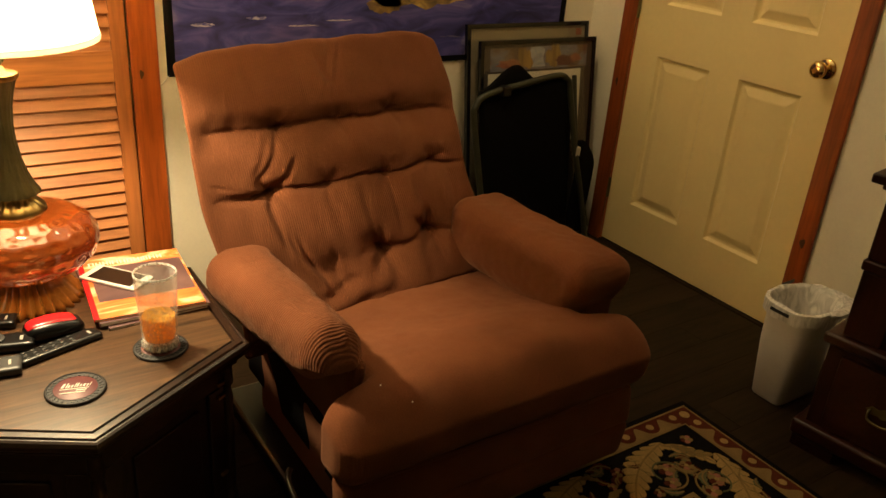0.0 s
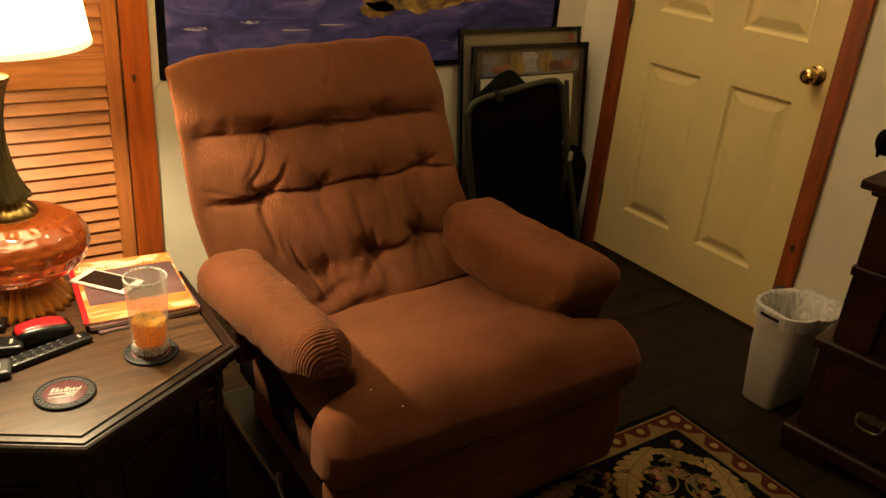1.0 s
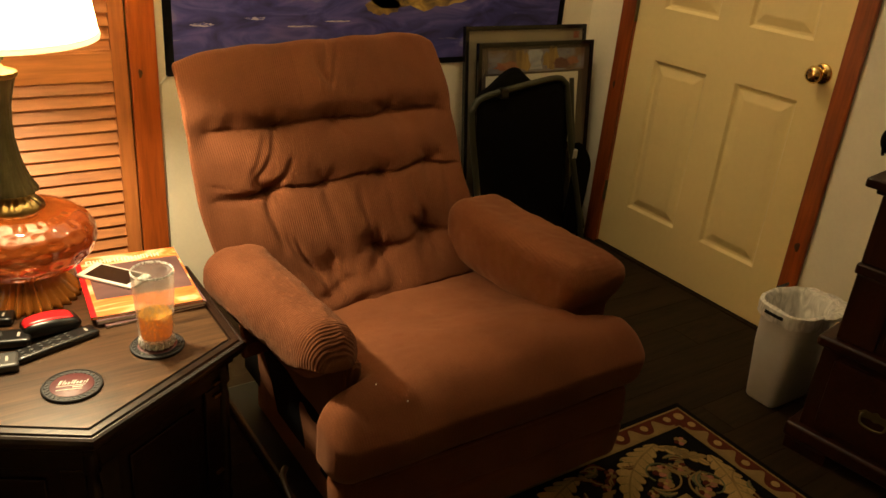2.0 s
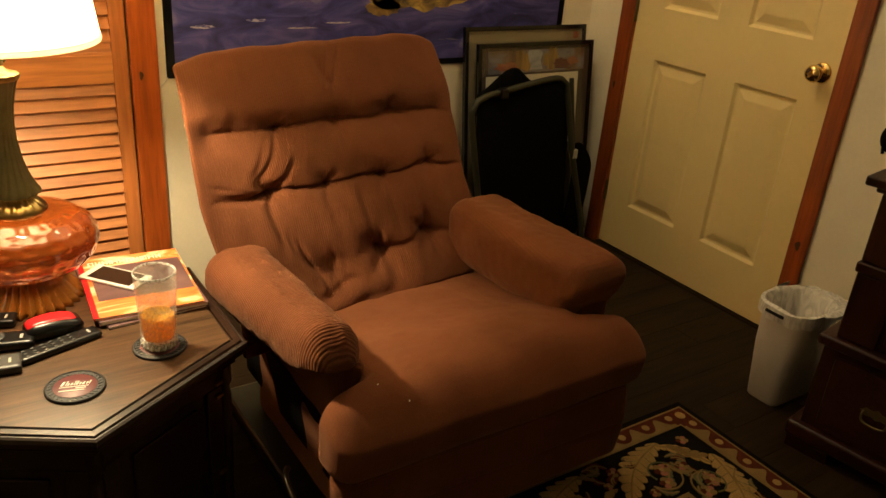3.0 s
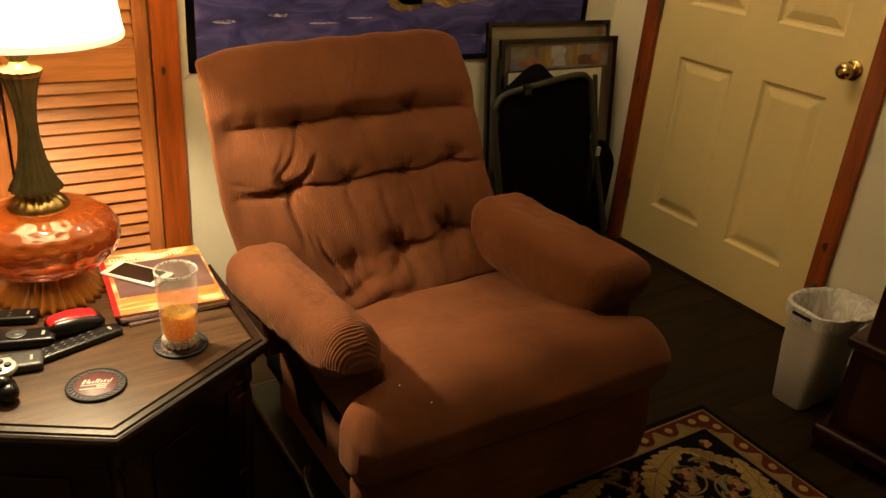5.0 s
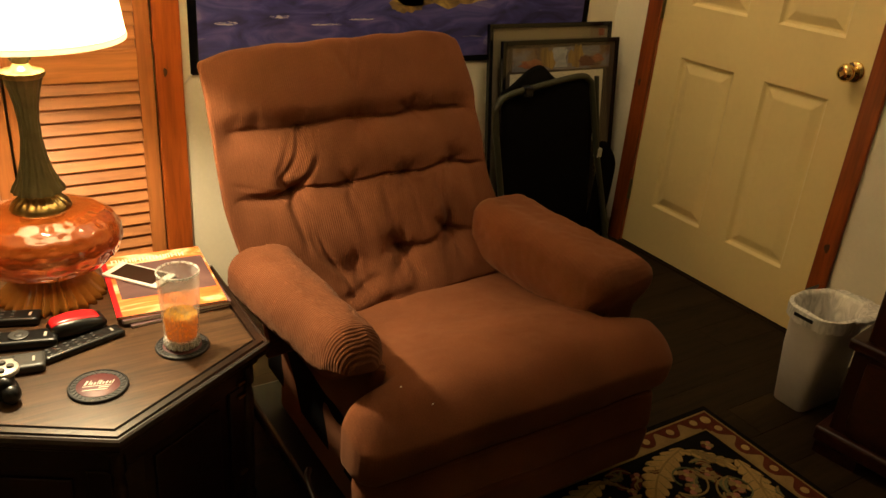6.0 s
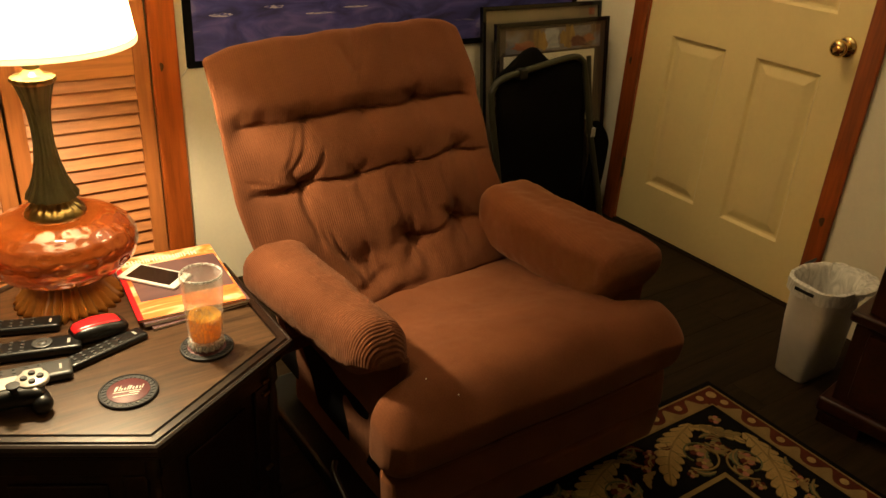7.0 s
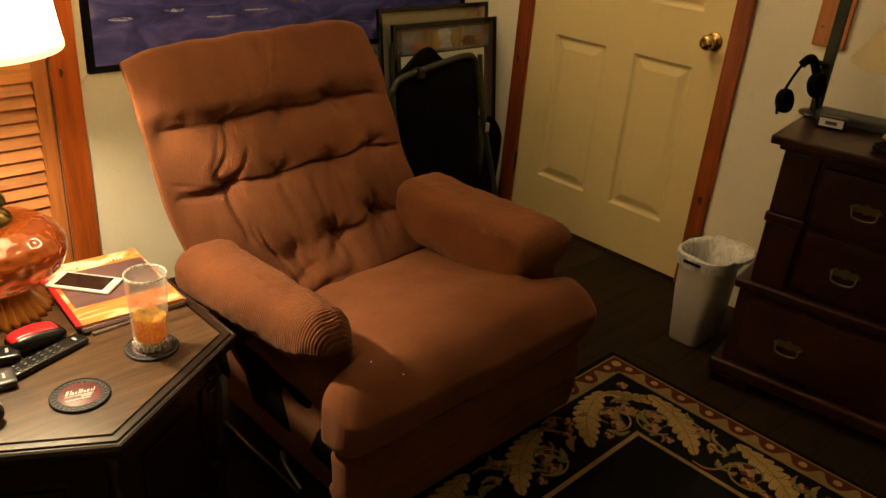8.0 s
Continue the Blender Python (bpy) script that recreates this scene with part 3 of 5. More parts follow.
            d += 0.005 * noise.noise(Vector((x * 9, z * 9, 0.3))) + 0.0030 * noise.noise(Vector((x * 26, z * 20, 1.7)))
        head = sm(0.80, 0.90, z) * sm(1.02, 0.96, z)
        # the lower back swells forward and tucks in where it meets the seat
        bulge = -0.016 * head - (0.205 - 0.105 * u) * sm(0.65, 0.425, z) + 0.060 * sm(0.432, 0.385, z)
        side = min(u, 1 - u)
        d *= sm(-0.02, 0.08, side)
        n2 = n + front * (d + bulge)
        # outline: narrower at the top
        pinch = 0.003 * math.exp(-((z - zv) / 0.03) ** 2) + (0.042 if u > 0.5 else -0.006) * sm(0.80, 1.03, z)
        cx = (L + R) / 2
        x2 = cx + (x - cx) * (1 - pinch / 0.4)
        z2 = z + (top_edge(u) - 0.99) * sm(0.80, 0.97, z) - 0.062 * sm(-0.035, 0.11, n) * sm(0.88, 0.97, z)
        x2 = cx + (x2 - cx) * (1 - 0.27 * sm(-0.050, 0.10, n))
        y = 1.550 + 0.5 * z2 + n2
        # drawn in towards the sitter so that the front keeps one even slope
        ey, ez = 0.005, 1.412
        by = 1.550 + 0.5 * z2 - 0.052 + bulge - 0.060 * sm(0.432, 0.385, z)
        k = (1.322 + 0.06 * (u - 0.5) + 0.69 * ez - ey) / (by - ey - 0.69 * (z2 - ez))
        k = min(max(k, 0.93), 1.06)
        return Vector((k * x2 - ox, ey + k * (y - ey) - oy, ez + k * (z2 - ez)))

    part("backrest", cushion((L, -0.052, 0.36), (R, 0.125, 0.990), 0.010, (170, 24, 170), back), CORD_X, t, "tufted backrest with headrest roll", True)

    def seat(p):
        x, y, z = p
        u = (x - 0.57) / 0.87
        top = sm(0.36, 0.44, z)
        crown = 0.012 * math.sin(math.pi * min(max(u, 0), 1)) * sm(1.08, 1.2, y) * sm(1.75, 1.5, y)
        drop = -0.062 * sm(1.20, 1.55, y)
        # front roll
        roll = -0.030 * sm(1.20, 1.09, y) ** 2
        wr = 0.0035 * noise.noise(Vector((x * 11, y * 11, 4.0))) + 0.0015 * noise.noise(Vector((x * 40, y * 40, 1.0)))
        z2 = z + top * (crown + drop + roll + wr)
        bulge = 0.014 * math.sin(math.pi * min(max((z - 0.30) / 0.17, 0), 1)) * sm(1.2, 1.1, y)
        return Vector((x - ox, y - bulge - oy + 0.010 * noise.noise(Vector((x * 5, z * 6, 2))) * sm(1.2, 1.1, y), z2))

    # T-shaped cushion: main field, and the ears in front of the arms in one skin
    def tee(p):
        x, y, z = p
        k = sm(1.175, 1.225, y)          # behind the arms' fronts it narrows
        cx = 1.0
        half = 0.435 - 0.115 * k
        x2 = cx + (x - cx) / 0.435 * half
        return seat(Vector((x2, y, z)))

    part("seat_cushion", cushion((0.565, 1.085, 0.285), (1.432, 1.80, 0.462), 0.055, (80, 80, 22), tee), CORD_FLAT, t, "worn seat cushion, napped smooth", True)

    def arm(x0, x1, zb, zt, yf, flare, name, r):
        def w(p):
            x, y, z = p
            s = sm(1.14, 1.75, y)
            lean = flare * (1 - s)
            # rounded front that turns down, gathered at the end
            f = sm(1.30, 1.15, y)
            z2 = z - 0.030 * f ** 2 * sm(0.44, 0.6, z) + (0.018 if flare else -0.014) * s + 0.070 * f * sm(0.54, zb, z)
            g = 0.0015 * math.sin(y * 2 * math.pi / 0.0105 + 5 * noise.noise(Vector((x * 20, y * 6, 0)))) * sm(1.36, 1.19, y) * sm(0.45, 0.52, z) * (0.5 if flare == 0 else 0.4)
            n = 0.004 * noise.noise(Vector((x * 14, y * 12, z * 14))) + 0.002 * noise.noise(Vector((x * 45, y * 40, z * 45)))
            cx = (x0 + x1) / 2
            sq = 1 - 0.10 * sm(0.52, 0.43, z)
            x2 = cx + (x - cx) * sq
            if flare:
                # the end of the wide arm is cut back below its top edge
                y += 0.045 * sm(1.34, 1.20, y) * sm(zt - 0.03, zb + 0.02, z)
                z2 -= 0.050 * f * sm(0.54, zb, z)
            else:
                x2 = x1 - (x1 - x2) * (1 - 0.30 * (1 - s))
            return Vector((x2 + lean - ox + n, y - oy, z2 + g * 0.6 + n))
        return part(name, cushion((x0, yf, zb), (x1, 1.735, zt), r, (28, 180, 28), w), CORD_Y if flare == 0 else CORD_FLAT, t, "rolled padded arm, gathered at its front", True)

    arm(0.500, 0.682, 0.452, 0.600, 1.185, 0.0, "arm", 0.072)
    arm(1.215, 1.410, 0.395, 0.592, 1.205, 0.055, "arm", 0.056)

    def flank(x0, x1, name):
        def w(p):
            x, y, z = p
            n = 0.006 * noise.noise(Vector((y * 7, z * 7, x)))
            return Vector((x - ox + n, y - oy, z))
        return part(name, cushion((x0, 1.235, 0.045), (x1, 1.76, 0.49), 0.022, (8, 40, 24), w), CORD_Y, t, "upholstered side panel", True)

    flank(0.662, 0.705, "side_panel")
    flank(1.315, 1.42, "side_panel")

    def foot(p):
        x, y, z = p
        b = 0.012 * math.sin(math.pi * min(max((z - 0.06) / 0.24, 0), 1)) - 0.011 * math.exp(-((z - 0.172) / 0.007) ** 2)
        n = 0.005 * noise.noise(Vector((x * 6, z * 8, 7)))
        return Vector((x - ox, y - oy - b + n, z))
    part("footrest", cushion((0.585, 1.115, 0.055), (1.42, 1.19, 0.292), 0.03, (60, 8, 48), foot), CORD_FLAT, t, "closed footrest panel", True)
    part("base", box((0.60 - ox, 1.20 - oy, 0.0), (1.40 - ox, 1.88 - oy, 0.05), 0.01), BLACK, t, "dark recliner base")
    part("seat_deck", box((0.66 - ox, 1.20 - oy, 0.12), (1.34 - ox, 1.85 - oy, 0.29), 0.01), BLACK_F, t)
    part("welt", tube(soft_path([(0.62 - ox, 1.106 - oy, 0.293), (1.0 - ox, 1.100 - oy, 0.293), (1.385 - ox, 1.106 - oy, 0.293)], 12), 0.005), CORD_X, t, "", True)
    for lx, ly, lz in ((0.742, 1.118, 0.449), (0.700, 1.178, 0.4655)):
        part("lint_speck", cushion((-0.0022, -0.0014, -0.001), (0.0022, 0.0014, 0.001), 0.0008, (3, 3, 2)), PAPER, t, "pale speck of lint").matrix_local = pose(lx - ox, ly - oy, lz, 0, 0, 40)
    lever = part("lever", tube(soft_path([(0.552 - ox, 1.30 - oy, 0.215), (0.535 - ox, 1.27 - oy, 0.21), (0.532 - ox, 1.20 - oy, 0.185)], 6), 0.007), WALNUT_D, t, "wooden release lever", True)
    return t


recliner()


# ---- hexagonal end table ----
TC, TS, TZ = (0.160, 1.603), 0.402, 0.500


def hexa(s):
    return [(s * math.cos(radians(30 + 60 * k)), s * math.sin(radians(30 + 60 * k))) for k in range(6)]


def end_table():
    t = thing("end_table", "dark walnut hexagonal end table with moulded top edge", "end table", (*TC, 0))
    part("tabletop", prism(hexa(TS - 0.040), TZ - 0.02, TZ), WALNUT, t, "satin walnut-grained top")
    # stepped edge moulding, one mitred length a side
    prof = [(0.041, 0.0), (0.0385, -0.004), (0.035, -0.004), (0.0325, -0.0004), (0.018, -0.0006), (0.015, -0.0045), (0.012, -0.0045), (0.009, -0.0025), (0.004, -0.005), (0.0005, -0.012), (0.001, -0.020), (0.006, -0.025), (0.006, -0.029), (0.014, -0.036), (0.041, -0.036)]
    for k in range(6):
        bm = bmesh.new()
        rows = []
        for inset, dz in prof:
            h = hexa(TS - inset)
            rows.append([bm.verts.new((*h[k], TZ + dz)), bm.verts.new((*h[(k + 1) % 6], TZ + dz))])
        for a, b in zip(rows, rows[1:]):
            bm.faces.new((a[0], a[1], b[1], b[0]))
        bm.faces.new([r[0] for r in rows]), bm.faces.new([r[1] for r in rows])
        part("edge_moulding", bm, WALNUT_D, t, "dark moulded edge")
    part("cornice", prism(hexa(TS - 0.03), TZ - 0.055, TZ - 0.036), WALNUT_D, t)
    for k in range(6):
        a, b = hexa(TS - 0.055)[k], hexa(TS - 0.055)[(k + 1) % 6]
        mid = ((a[0] + b[0]) / 2, (a[1] + b[1]) / 2)
        ang = math.degrees(math.atan2(mid[1], mid[0]))
        L = TS - 0.055
        m = pose(mid[0], mid[1], 0, 0, 0, ang)
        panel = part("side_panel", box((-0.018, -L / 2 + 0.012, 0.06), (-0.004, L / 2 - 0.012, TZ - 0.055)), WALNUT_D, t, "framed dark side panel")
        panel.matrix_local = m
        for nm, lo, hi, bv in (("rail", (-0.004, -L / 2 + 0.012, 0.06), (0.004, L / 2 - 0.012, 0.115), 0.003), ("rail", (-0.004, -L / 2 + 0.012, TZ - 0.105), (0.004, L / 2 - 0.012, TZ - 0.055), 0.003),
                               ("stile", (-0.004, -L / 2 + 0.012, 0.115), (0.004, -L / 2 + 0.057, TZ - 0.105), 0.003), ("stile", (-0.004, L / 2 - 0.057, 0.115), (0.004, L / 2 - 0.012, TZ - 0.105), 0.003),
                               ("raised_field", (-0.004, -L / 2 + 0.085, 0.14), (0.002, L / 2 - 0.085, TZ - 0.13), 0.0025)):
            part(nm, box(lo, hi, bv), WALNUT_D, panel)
        post = lathe([(0.014, 0.06), (0.016, 0.09), (0.010, 0.10), (0.014, 0.13), (0.014, 0.36), (0.010, 0.385), (0.016, 0.395), (0.014, TZ - 0.055)], 12, a)
        part("corner_post", post, WALNUT_D, t, "turned corner post", True)
    a, b = hexa(TS - 0.055)[4], hexa(TS - 0.055)[5]
    for z in (0.405, 0.372, 0.165):
        hp = (b[0] * 0.93 + a[0] * 0.07, b[1] * 0.93 + a[1] * 0.07)
        part("hinge", box((-0.004, -0.010, -0.004), (0.010, 0.010, 0.004), 0.0015), BRASS, t, "small brass hinge").matrix_local = pose(hp[0], hp[1], z, 0, 0, -60)
    part("plinth", prism(hexa(TS - 0.035), 0.0, 0.06, 0.008), WALNUT_D, t, "dark plinth base")
    return t


end_table()


# ---- table lamp ----
def table_lamp():
    t = thing("table_lamp", "lit lamp with amber glass body, brass neck and white shade", "lamp", (*LAMP, TZ))
    def fl(n, a):
        return lambda ang, i: 1 + a * math.cos(n * ang)
    part("foot", lathe([(0.070, 0.0), (0.104, 0.0), (0.106, 0.006), (0.100, 0.014), (0.085, 0.030), (0.072, 0.045), (0.064, 0.062), (0.068, 0.072), (0.074, 0.078)], 180, wobble=fl(30, 0.085)), AMBER_FOOT, t, "ribbed amber glass foot", True)
    prof = [(0.066, 0.070), (0.100, 0.078), (0.130, 0.094), (0.150, 0.116), (0.158, 0.140), (0.156, 0.162), (0.143, 0.182), (0.120, 0.198), (0.092, 0.208), (0.060, 0.214)]
    fine = []
    for (r0, z0), (r1, z1) in zip(prof, prof[1:]):
        fine += [(r0 + (r1 - r0) * k / 4, z0 + (z1 - z0) * k / 4) for k in range(4)]
    fine.append(prof[-1])
    def dimple(ang, i):
        return 1 - 0.022 * max(0.0, math.cos(18 * ang + (i // 4 % 2) * math.pi)) ** 0.8 * math.sin(math.pi * (i % 4) / 4)
    part("glass_body", lathe(fine, 180, wobble=dimple), AMBER, t, "squat dimpled amber glass body", True).visible_shadow = False
    part("collar", lathe([(0.060, 0.210), (0.061, 0.214), (0.058, 0.222), (0.046, 0.232), (0.036, 0.240), (0.034, 0.246), (0.036, 0.252)], 144, wobble=lambda a, i: 1 + (0.05 * math.cos(18 * a) if i > 2 else 0)), BRASS, t, "fluted brass collar", True)
    part("neck", lathe([(0.034, 0.248), (0.052, 0.252), (0.051, 0.257), (0.042, 0.272), (0.033, 0.295), (0.0255, 0.325), (0.0200, 0.365), (0.0195, 0.400), (0.0225, 0.435), (0.028, 0.462), (0.034, 0.484), (0.038, 0.494)], 144, wobble=lambda a, i: 1 + 0.035 * math.cos(16 * a)), BRASS_OLD, t, "slender fluted antique-brass neck", True)
    part("cap", lathe([(0.038, 0.492), (0.0425, 0.498), (0.0415, 0.504), (0.034, 0.507), (0.022, 0.509), (0.014, 0.520)], 96, wobble=lambda a, i: 1 + (0.03 * math.cos(16 * a) if i < 4 else 0)), BRASS, t, "bright scalloped cap", True)
    part("socket", lathe([(0.012, 0.518), (0.016, 0.522), (0.016, 0.610), (0.019, 0.616), (0.019, 0.656), (0.014, 0.660)], 24), BRASS_OLD, t, "", True)
    for s in (-1, 1):
        part("harp", tube(soft_path([(s * 0.016, 0, 0.525), (s * 0.05, 0, 0.60), (s * 0.066, 0, 0.72), (s * 0.04, 0, 0.82), (0, 0, 0.845)], 8), 0.0025, 8), BRASS_OLD, t, "", True)
    # drum shade, open above and below, with its trim
    b = bmesh.new()
    lathe([(0.200, 0.585), (0.163, 0.850), (0.161, 0.850), (0.198, 0.585), (0.200, 0.585)], 96, bm=b, cap=False)
    part("shade", b, SHADE, t, "white fabric drum shade, glowing", True)
    for r, z in ((0.2015, 0.572), (0.1635, 0.850)):
        part("shade_trim", lathe([(r - 0.002, z + 0.002), (r, z + 0.002), (r + 0.0008, z + 0.007), (r, z + 0.0125), (r - 0.002, z + 0.0125), (r - 0.002, z + 0.002)], 96, cap=False), TRIM, t, "tan braid trim", True)
    for k in range(3):
        a = 2 * math.pi * k / 3 + 0.4
        part("spoke", tube([(0, 0, 0.845), (0.161 * math.cos(a), 0.161 * math.sin(a), 0.848)], 0.002, 6), BRASS_OLD, t, "", True)
    bl = part("bulb", lathe([(0.013, 0.660), (0.015, 0.673), (0.026, 0.703), (0.030, 0.728), (0.026, 0.750), (0.012, 0.764), (0.001, 0.766)], 24), BULB, t, "lit bulb", True)
    bl.visible_shadow = False
    return t


table_lamp()


# ---- on the end table ----
def coaster(at, printed):
    t = thing("coaster", "round black rubber coaster with maroon printed centre" if printed else "round black rubber coaster under the glass", "coaster", at, group="coasters on the end table")
    part("disc", lathe([(0.048, 0.0), (0.0535, 0.001), (0.054, 0.004), (0.0525, 0.006), (0.050, 0.0062), (0.049, 0.0045), (0.037, 0.0045)], 72), RUBBER, t, "", True)
    part("print", lathe([(0.0385, 0.0044), (0.0385, 0.0053), (0.038, 0.0056)], 48), MAROON, t, "maroon printed centre", True)
    for k in range(30):
        a = 2 * math.pi * k / 30
        b = box((0.0395, -0.0016, 0.0042), (0.0485, 0.0016, 0.0058))
        bmesh.ops.rotate(b, verts=b.verts, matrix=Matrix.Rotation(radians(28), 3, "Z"), cent=(0.044, 0, 0))
        bmesh.ops.rotate(b, verts=b.verts, matrix=Matrix.Rotation(a, 3, "Z"), cent=(0, 0, 0))
        part("tread", b, RUBBER, t)
    if printed:
        bm = bmesh.new()
        x = -0.026
        for k, (w, h) in enumerate(((0.007, 0.013), (0.003, 0.014), (0.005, 0.007), (0.005, 0.007), (0.003, 0.013), (0.005, 0.012), (0.005, 0.007), (0.006, 0.008), (0.004, 0.007), (0.003, 0.011))):
            box((x, 0.002, 0.0056), (x + w * 0.55, 0.002 + h, 0.0062), bm=bm)
            x += w + 0.0006
        box((-0.026, -0.004, 0.0056), (0.024, -0.0022, 0.0062), bm=bm)
        box((0.004, -0.010, 0.0056), (0.022, -0.0075, 0.0062), bm=bm)
        box((-0.022, -0.0165, 0.0056), (0.022, -0.0145, 0.0062), bm=bm)
        for v in bm.verts:
            v.co.x += 0.22 * v.co.y
            v.co.y += 0.10 * v.co.x
        bmesh.ops.rotate(bm, verts=bm.verts, matrix=Matrix.Rotation(radians(-20), 3, "Z"), cent=(0, 0, 0))
        part("print_lettering", bm, PAPER, t, "white printed bars")
    return t


coaster((0.160, 1.379, TZ), True)
coaster((0.337, 1.455, TZ), False)


def tumbler():
    z0 = 0.0062
    t = thing("tumbler", "cut-glass tumbler with a little orange drink, on a coaster", "drinking glass", (0.337, 1.455, TZ))
    outer = [(0.001, z0), (0.030, z0), (0.0335, z0 + 0.004), (0.0355, z0 + 0.012), (0.034, z0 + 0.022), (0.034, z0 + 0.03)] + [(0.034 + 0.007 * k / 12, z0 + 0.03 + 0.125 * k / 12) for k in range(1, 13)] + [(0.0415, z0 + 0.167), (0.0405, z0 + 0.169)]
    inner = [(0.0392, z0 + 0.167), (0.0315, z0 + 0.03), (0.030, z0 + 0.022), (0.001, z0 + 0.019)]

    def cut(a, i):
        if 5 <= i < 17:
            return 1 + 0.030 * math.cos(20 * a + (i % 2) * math.pi)
        return 1.0
    part("glass", lathe(outer + inner, 120, wobble=cut, cap=False), CUT, t, "clear cut glass with diamond facets", True)
    part("rim", lathe([(0.0388, z0 + 0.166), (0.0405, z0 + 0.1645), (0.0422, z0 + 0.166), (0.0420, z0 + 0.169), (0.0405, z0 + 0.1702), (0.0390, z0 + 0.169), (0.0388, z0 + 0.166)], 72, cap=False), GLINT_GLASS, t, "rounded rim, whitened for its highlight", True)
    part("drink", lathe([(0.001, z0 + 0.0195), (0.0295, z0 + 0.0225), (0.0312, z0 + 0.03), (0.0332, z0 + 0.066), (0.032, z0 + 0.074), (0.022, z0 + 0.078), (0.001, z0 + 0.074)], 48, wobble=lambda a, i: 1 + (0.06 * math.sin(5 * a + i) if i > 3 else 0), cap=False), JUICE, t, "orange drink", True)
    part("base", lathe([(0.001, z0 - 0.0002), (0.028, z0), (0.031, z0 + 0.006), (0.0325, z0 + 0.012), (0.0315, z0 + 0.0185), (0.001, z0 + 0.019)], 60, cap=False), GLINT_GLASS, t, "heavy base", True)
    bead = lathe([(0.0005, -0.0085), (0.004, -0.007), (0.0056, -0.002), (0.0056, 0.002), (0.004, 0.007), (0.0005, 0.0085)], 8)
    first = part("bead", bead, GLINT_GLASS, t, "moulded bead of the base, whitened for sparkle", True)
    first.matrix_local = pose(0.0320, 0, z0 + 0.0095)
    for k in range(1, 16):
        a = 2 * math.pi * k / 16
        part_shared("bead", first.data, t, pose(0.0320 * math.cos(a), 0.0320 * math.sin(a), z0 + 0.0095, 0, 0, math.degrees(a)))
    for k in range(5):
        a = 1.3 * k
        ice = cushion((-0.011, -0.011, -0.010), (0.011, 0.011, 0.010), 0.004, (6, 6, 6))
        o = part("ice_cube", ice, CLEAR, t, "", True)
        o.matrix_local = pose(0.017 * math.cos(a), 0.017 * math.sin(a), z0 + 0.068 + 0.012 * (k % 2), 25 * k, 40 * k, 10)
    return t


tumbler()


def magazine(at, rz, thick, w, h, kind):
    t = thing("magazine", "glossy orange magazine with white title, a phone lying on it" if kind else "closed magazine in the stack under the top one", "magazine", at, rz, group="magazine stack")
    part("page_block", box((0.002, 0.002, 0.0006), (w - 0.002, h - 0.002, thick - 0.0006)), PAPER, t, "white page edges")
    part("cover", box((0, 0, thick - 0.0006), (w, h, thick)), COVER if kind else COVER_D, t)
    part("cover", box((0, 0, 0), (w, h, 0.0006)), COVER if kind else COVER_D, t)
    part("spine", box((-0.0006, 0, 0), (0.001, h, thick)), RED if kind else COVER_D, t, "red spine" if kind else "")
    if kind:
        # dark lower picture field and a strip of white title blocks
        part("edge_strip", box((0.0, 0.0, thick), (0.011, h, thick + 0.0003)), RED, t, "red strip along the spine")
        part("picture", box((0.020, 0.075, thick), (w - 0.004, h - 0.052, thick + 0.0003)), COVER_D, t, "dark cover picture")
        bm = bmesh.new()
        x = 0.022
        for k, wd in enumerate((0.015, 0.014, 0.014, 0.004, 0.016, 0.015, 0.014, 0.015, 0.004, 0.012, 0.016, 0.014)):
            y0 = h - 0.040
            box((x, y0, thick), (x + 0.0035, y0 + 0.020, thick + 0.0004), bm=bm)
            if wd > 0.005:
                box((x + wd - 0.005, y0, thick), (x + wd - 0.002, y0 + 0.020, thick + 0.0004), bm=bm)
                box((x + 0.0036, y0 + (0.008 if k % 3 else 0.017), thick), (x + wd - 0.0051, y0 + (0.011 if k % 3 else 0.020), thick + 0.0004), bm=bm)
            x += wd + 0.0015
        part("title_lettering", bm, PAPER, t, "white title blocks")
    return t


magazine((0.262, 1.566, TZ), 3, 0.006, 0.215, 0.275, False)
magazine((0.247, 1.578, TZ + 0.0062), -1, 0.009, 0.232, 0.285, False)
magazine((0.238, 1.588, TZ + 0.0154), -4, 0.006, 0.232, 0.298, True)


def phone():
    t = thing("phone", "white-rimmed phone with dark screen lying on the magazine", "phone", (0.322, 1.757, TZ + 0.0218), -50)
    part("case", cushion((-0.075, -0.037, 0), (0.075, 0.037, 0.0075), 0.003, (20, 12, 4)), WHITE, t, "white case", True)
    part("screen", box((-0.057, -0.030, 0.0074), (0.057, 0.030, 0.0079), 0.0002), SCREEN, t, "dark glossy screen")
    part("button", lathe([(0.006, 0.0074), (0.0058, 0.0079), (0.001, 0.0076)], 20), SILVER, t, "", True).matrix_local = pose(0.067, 0, 0)
    return t


phone()


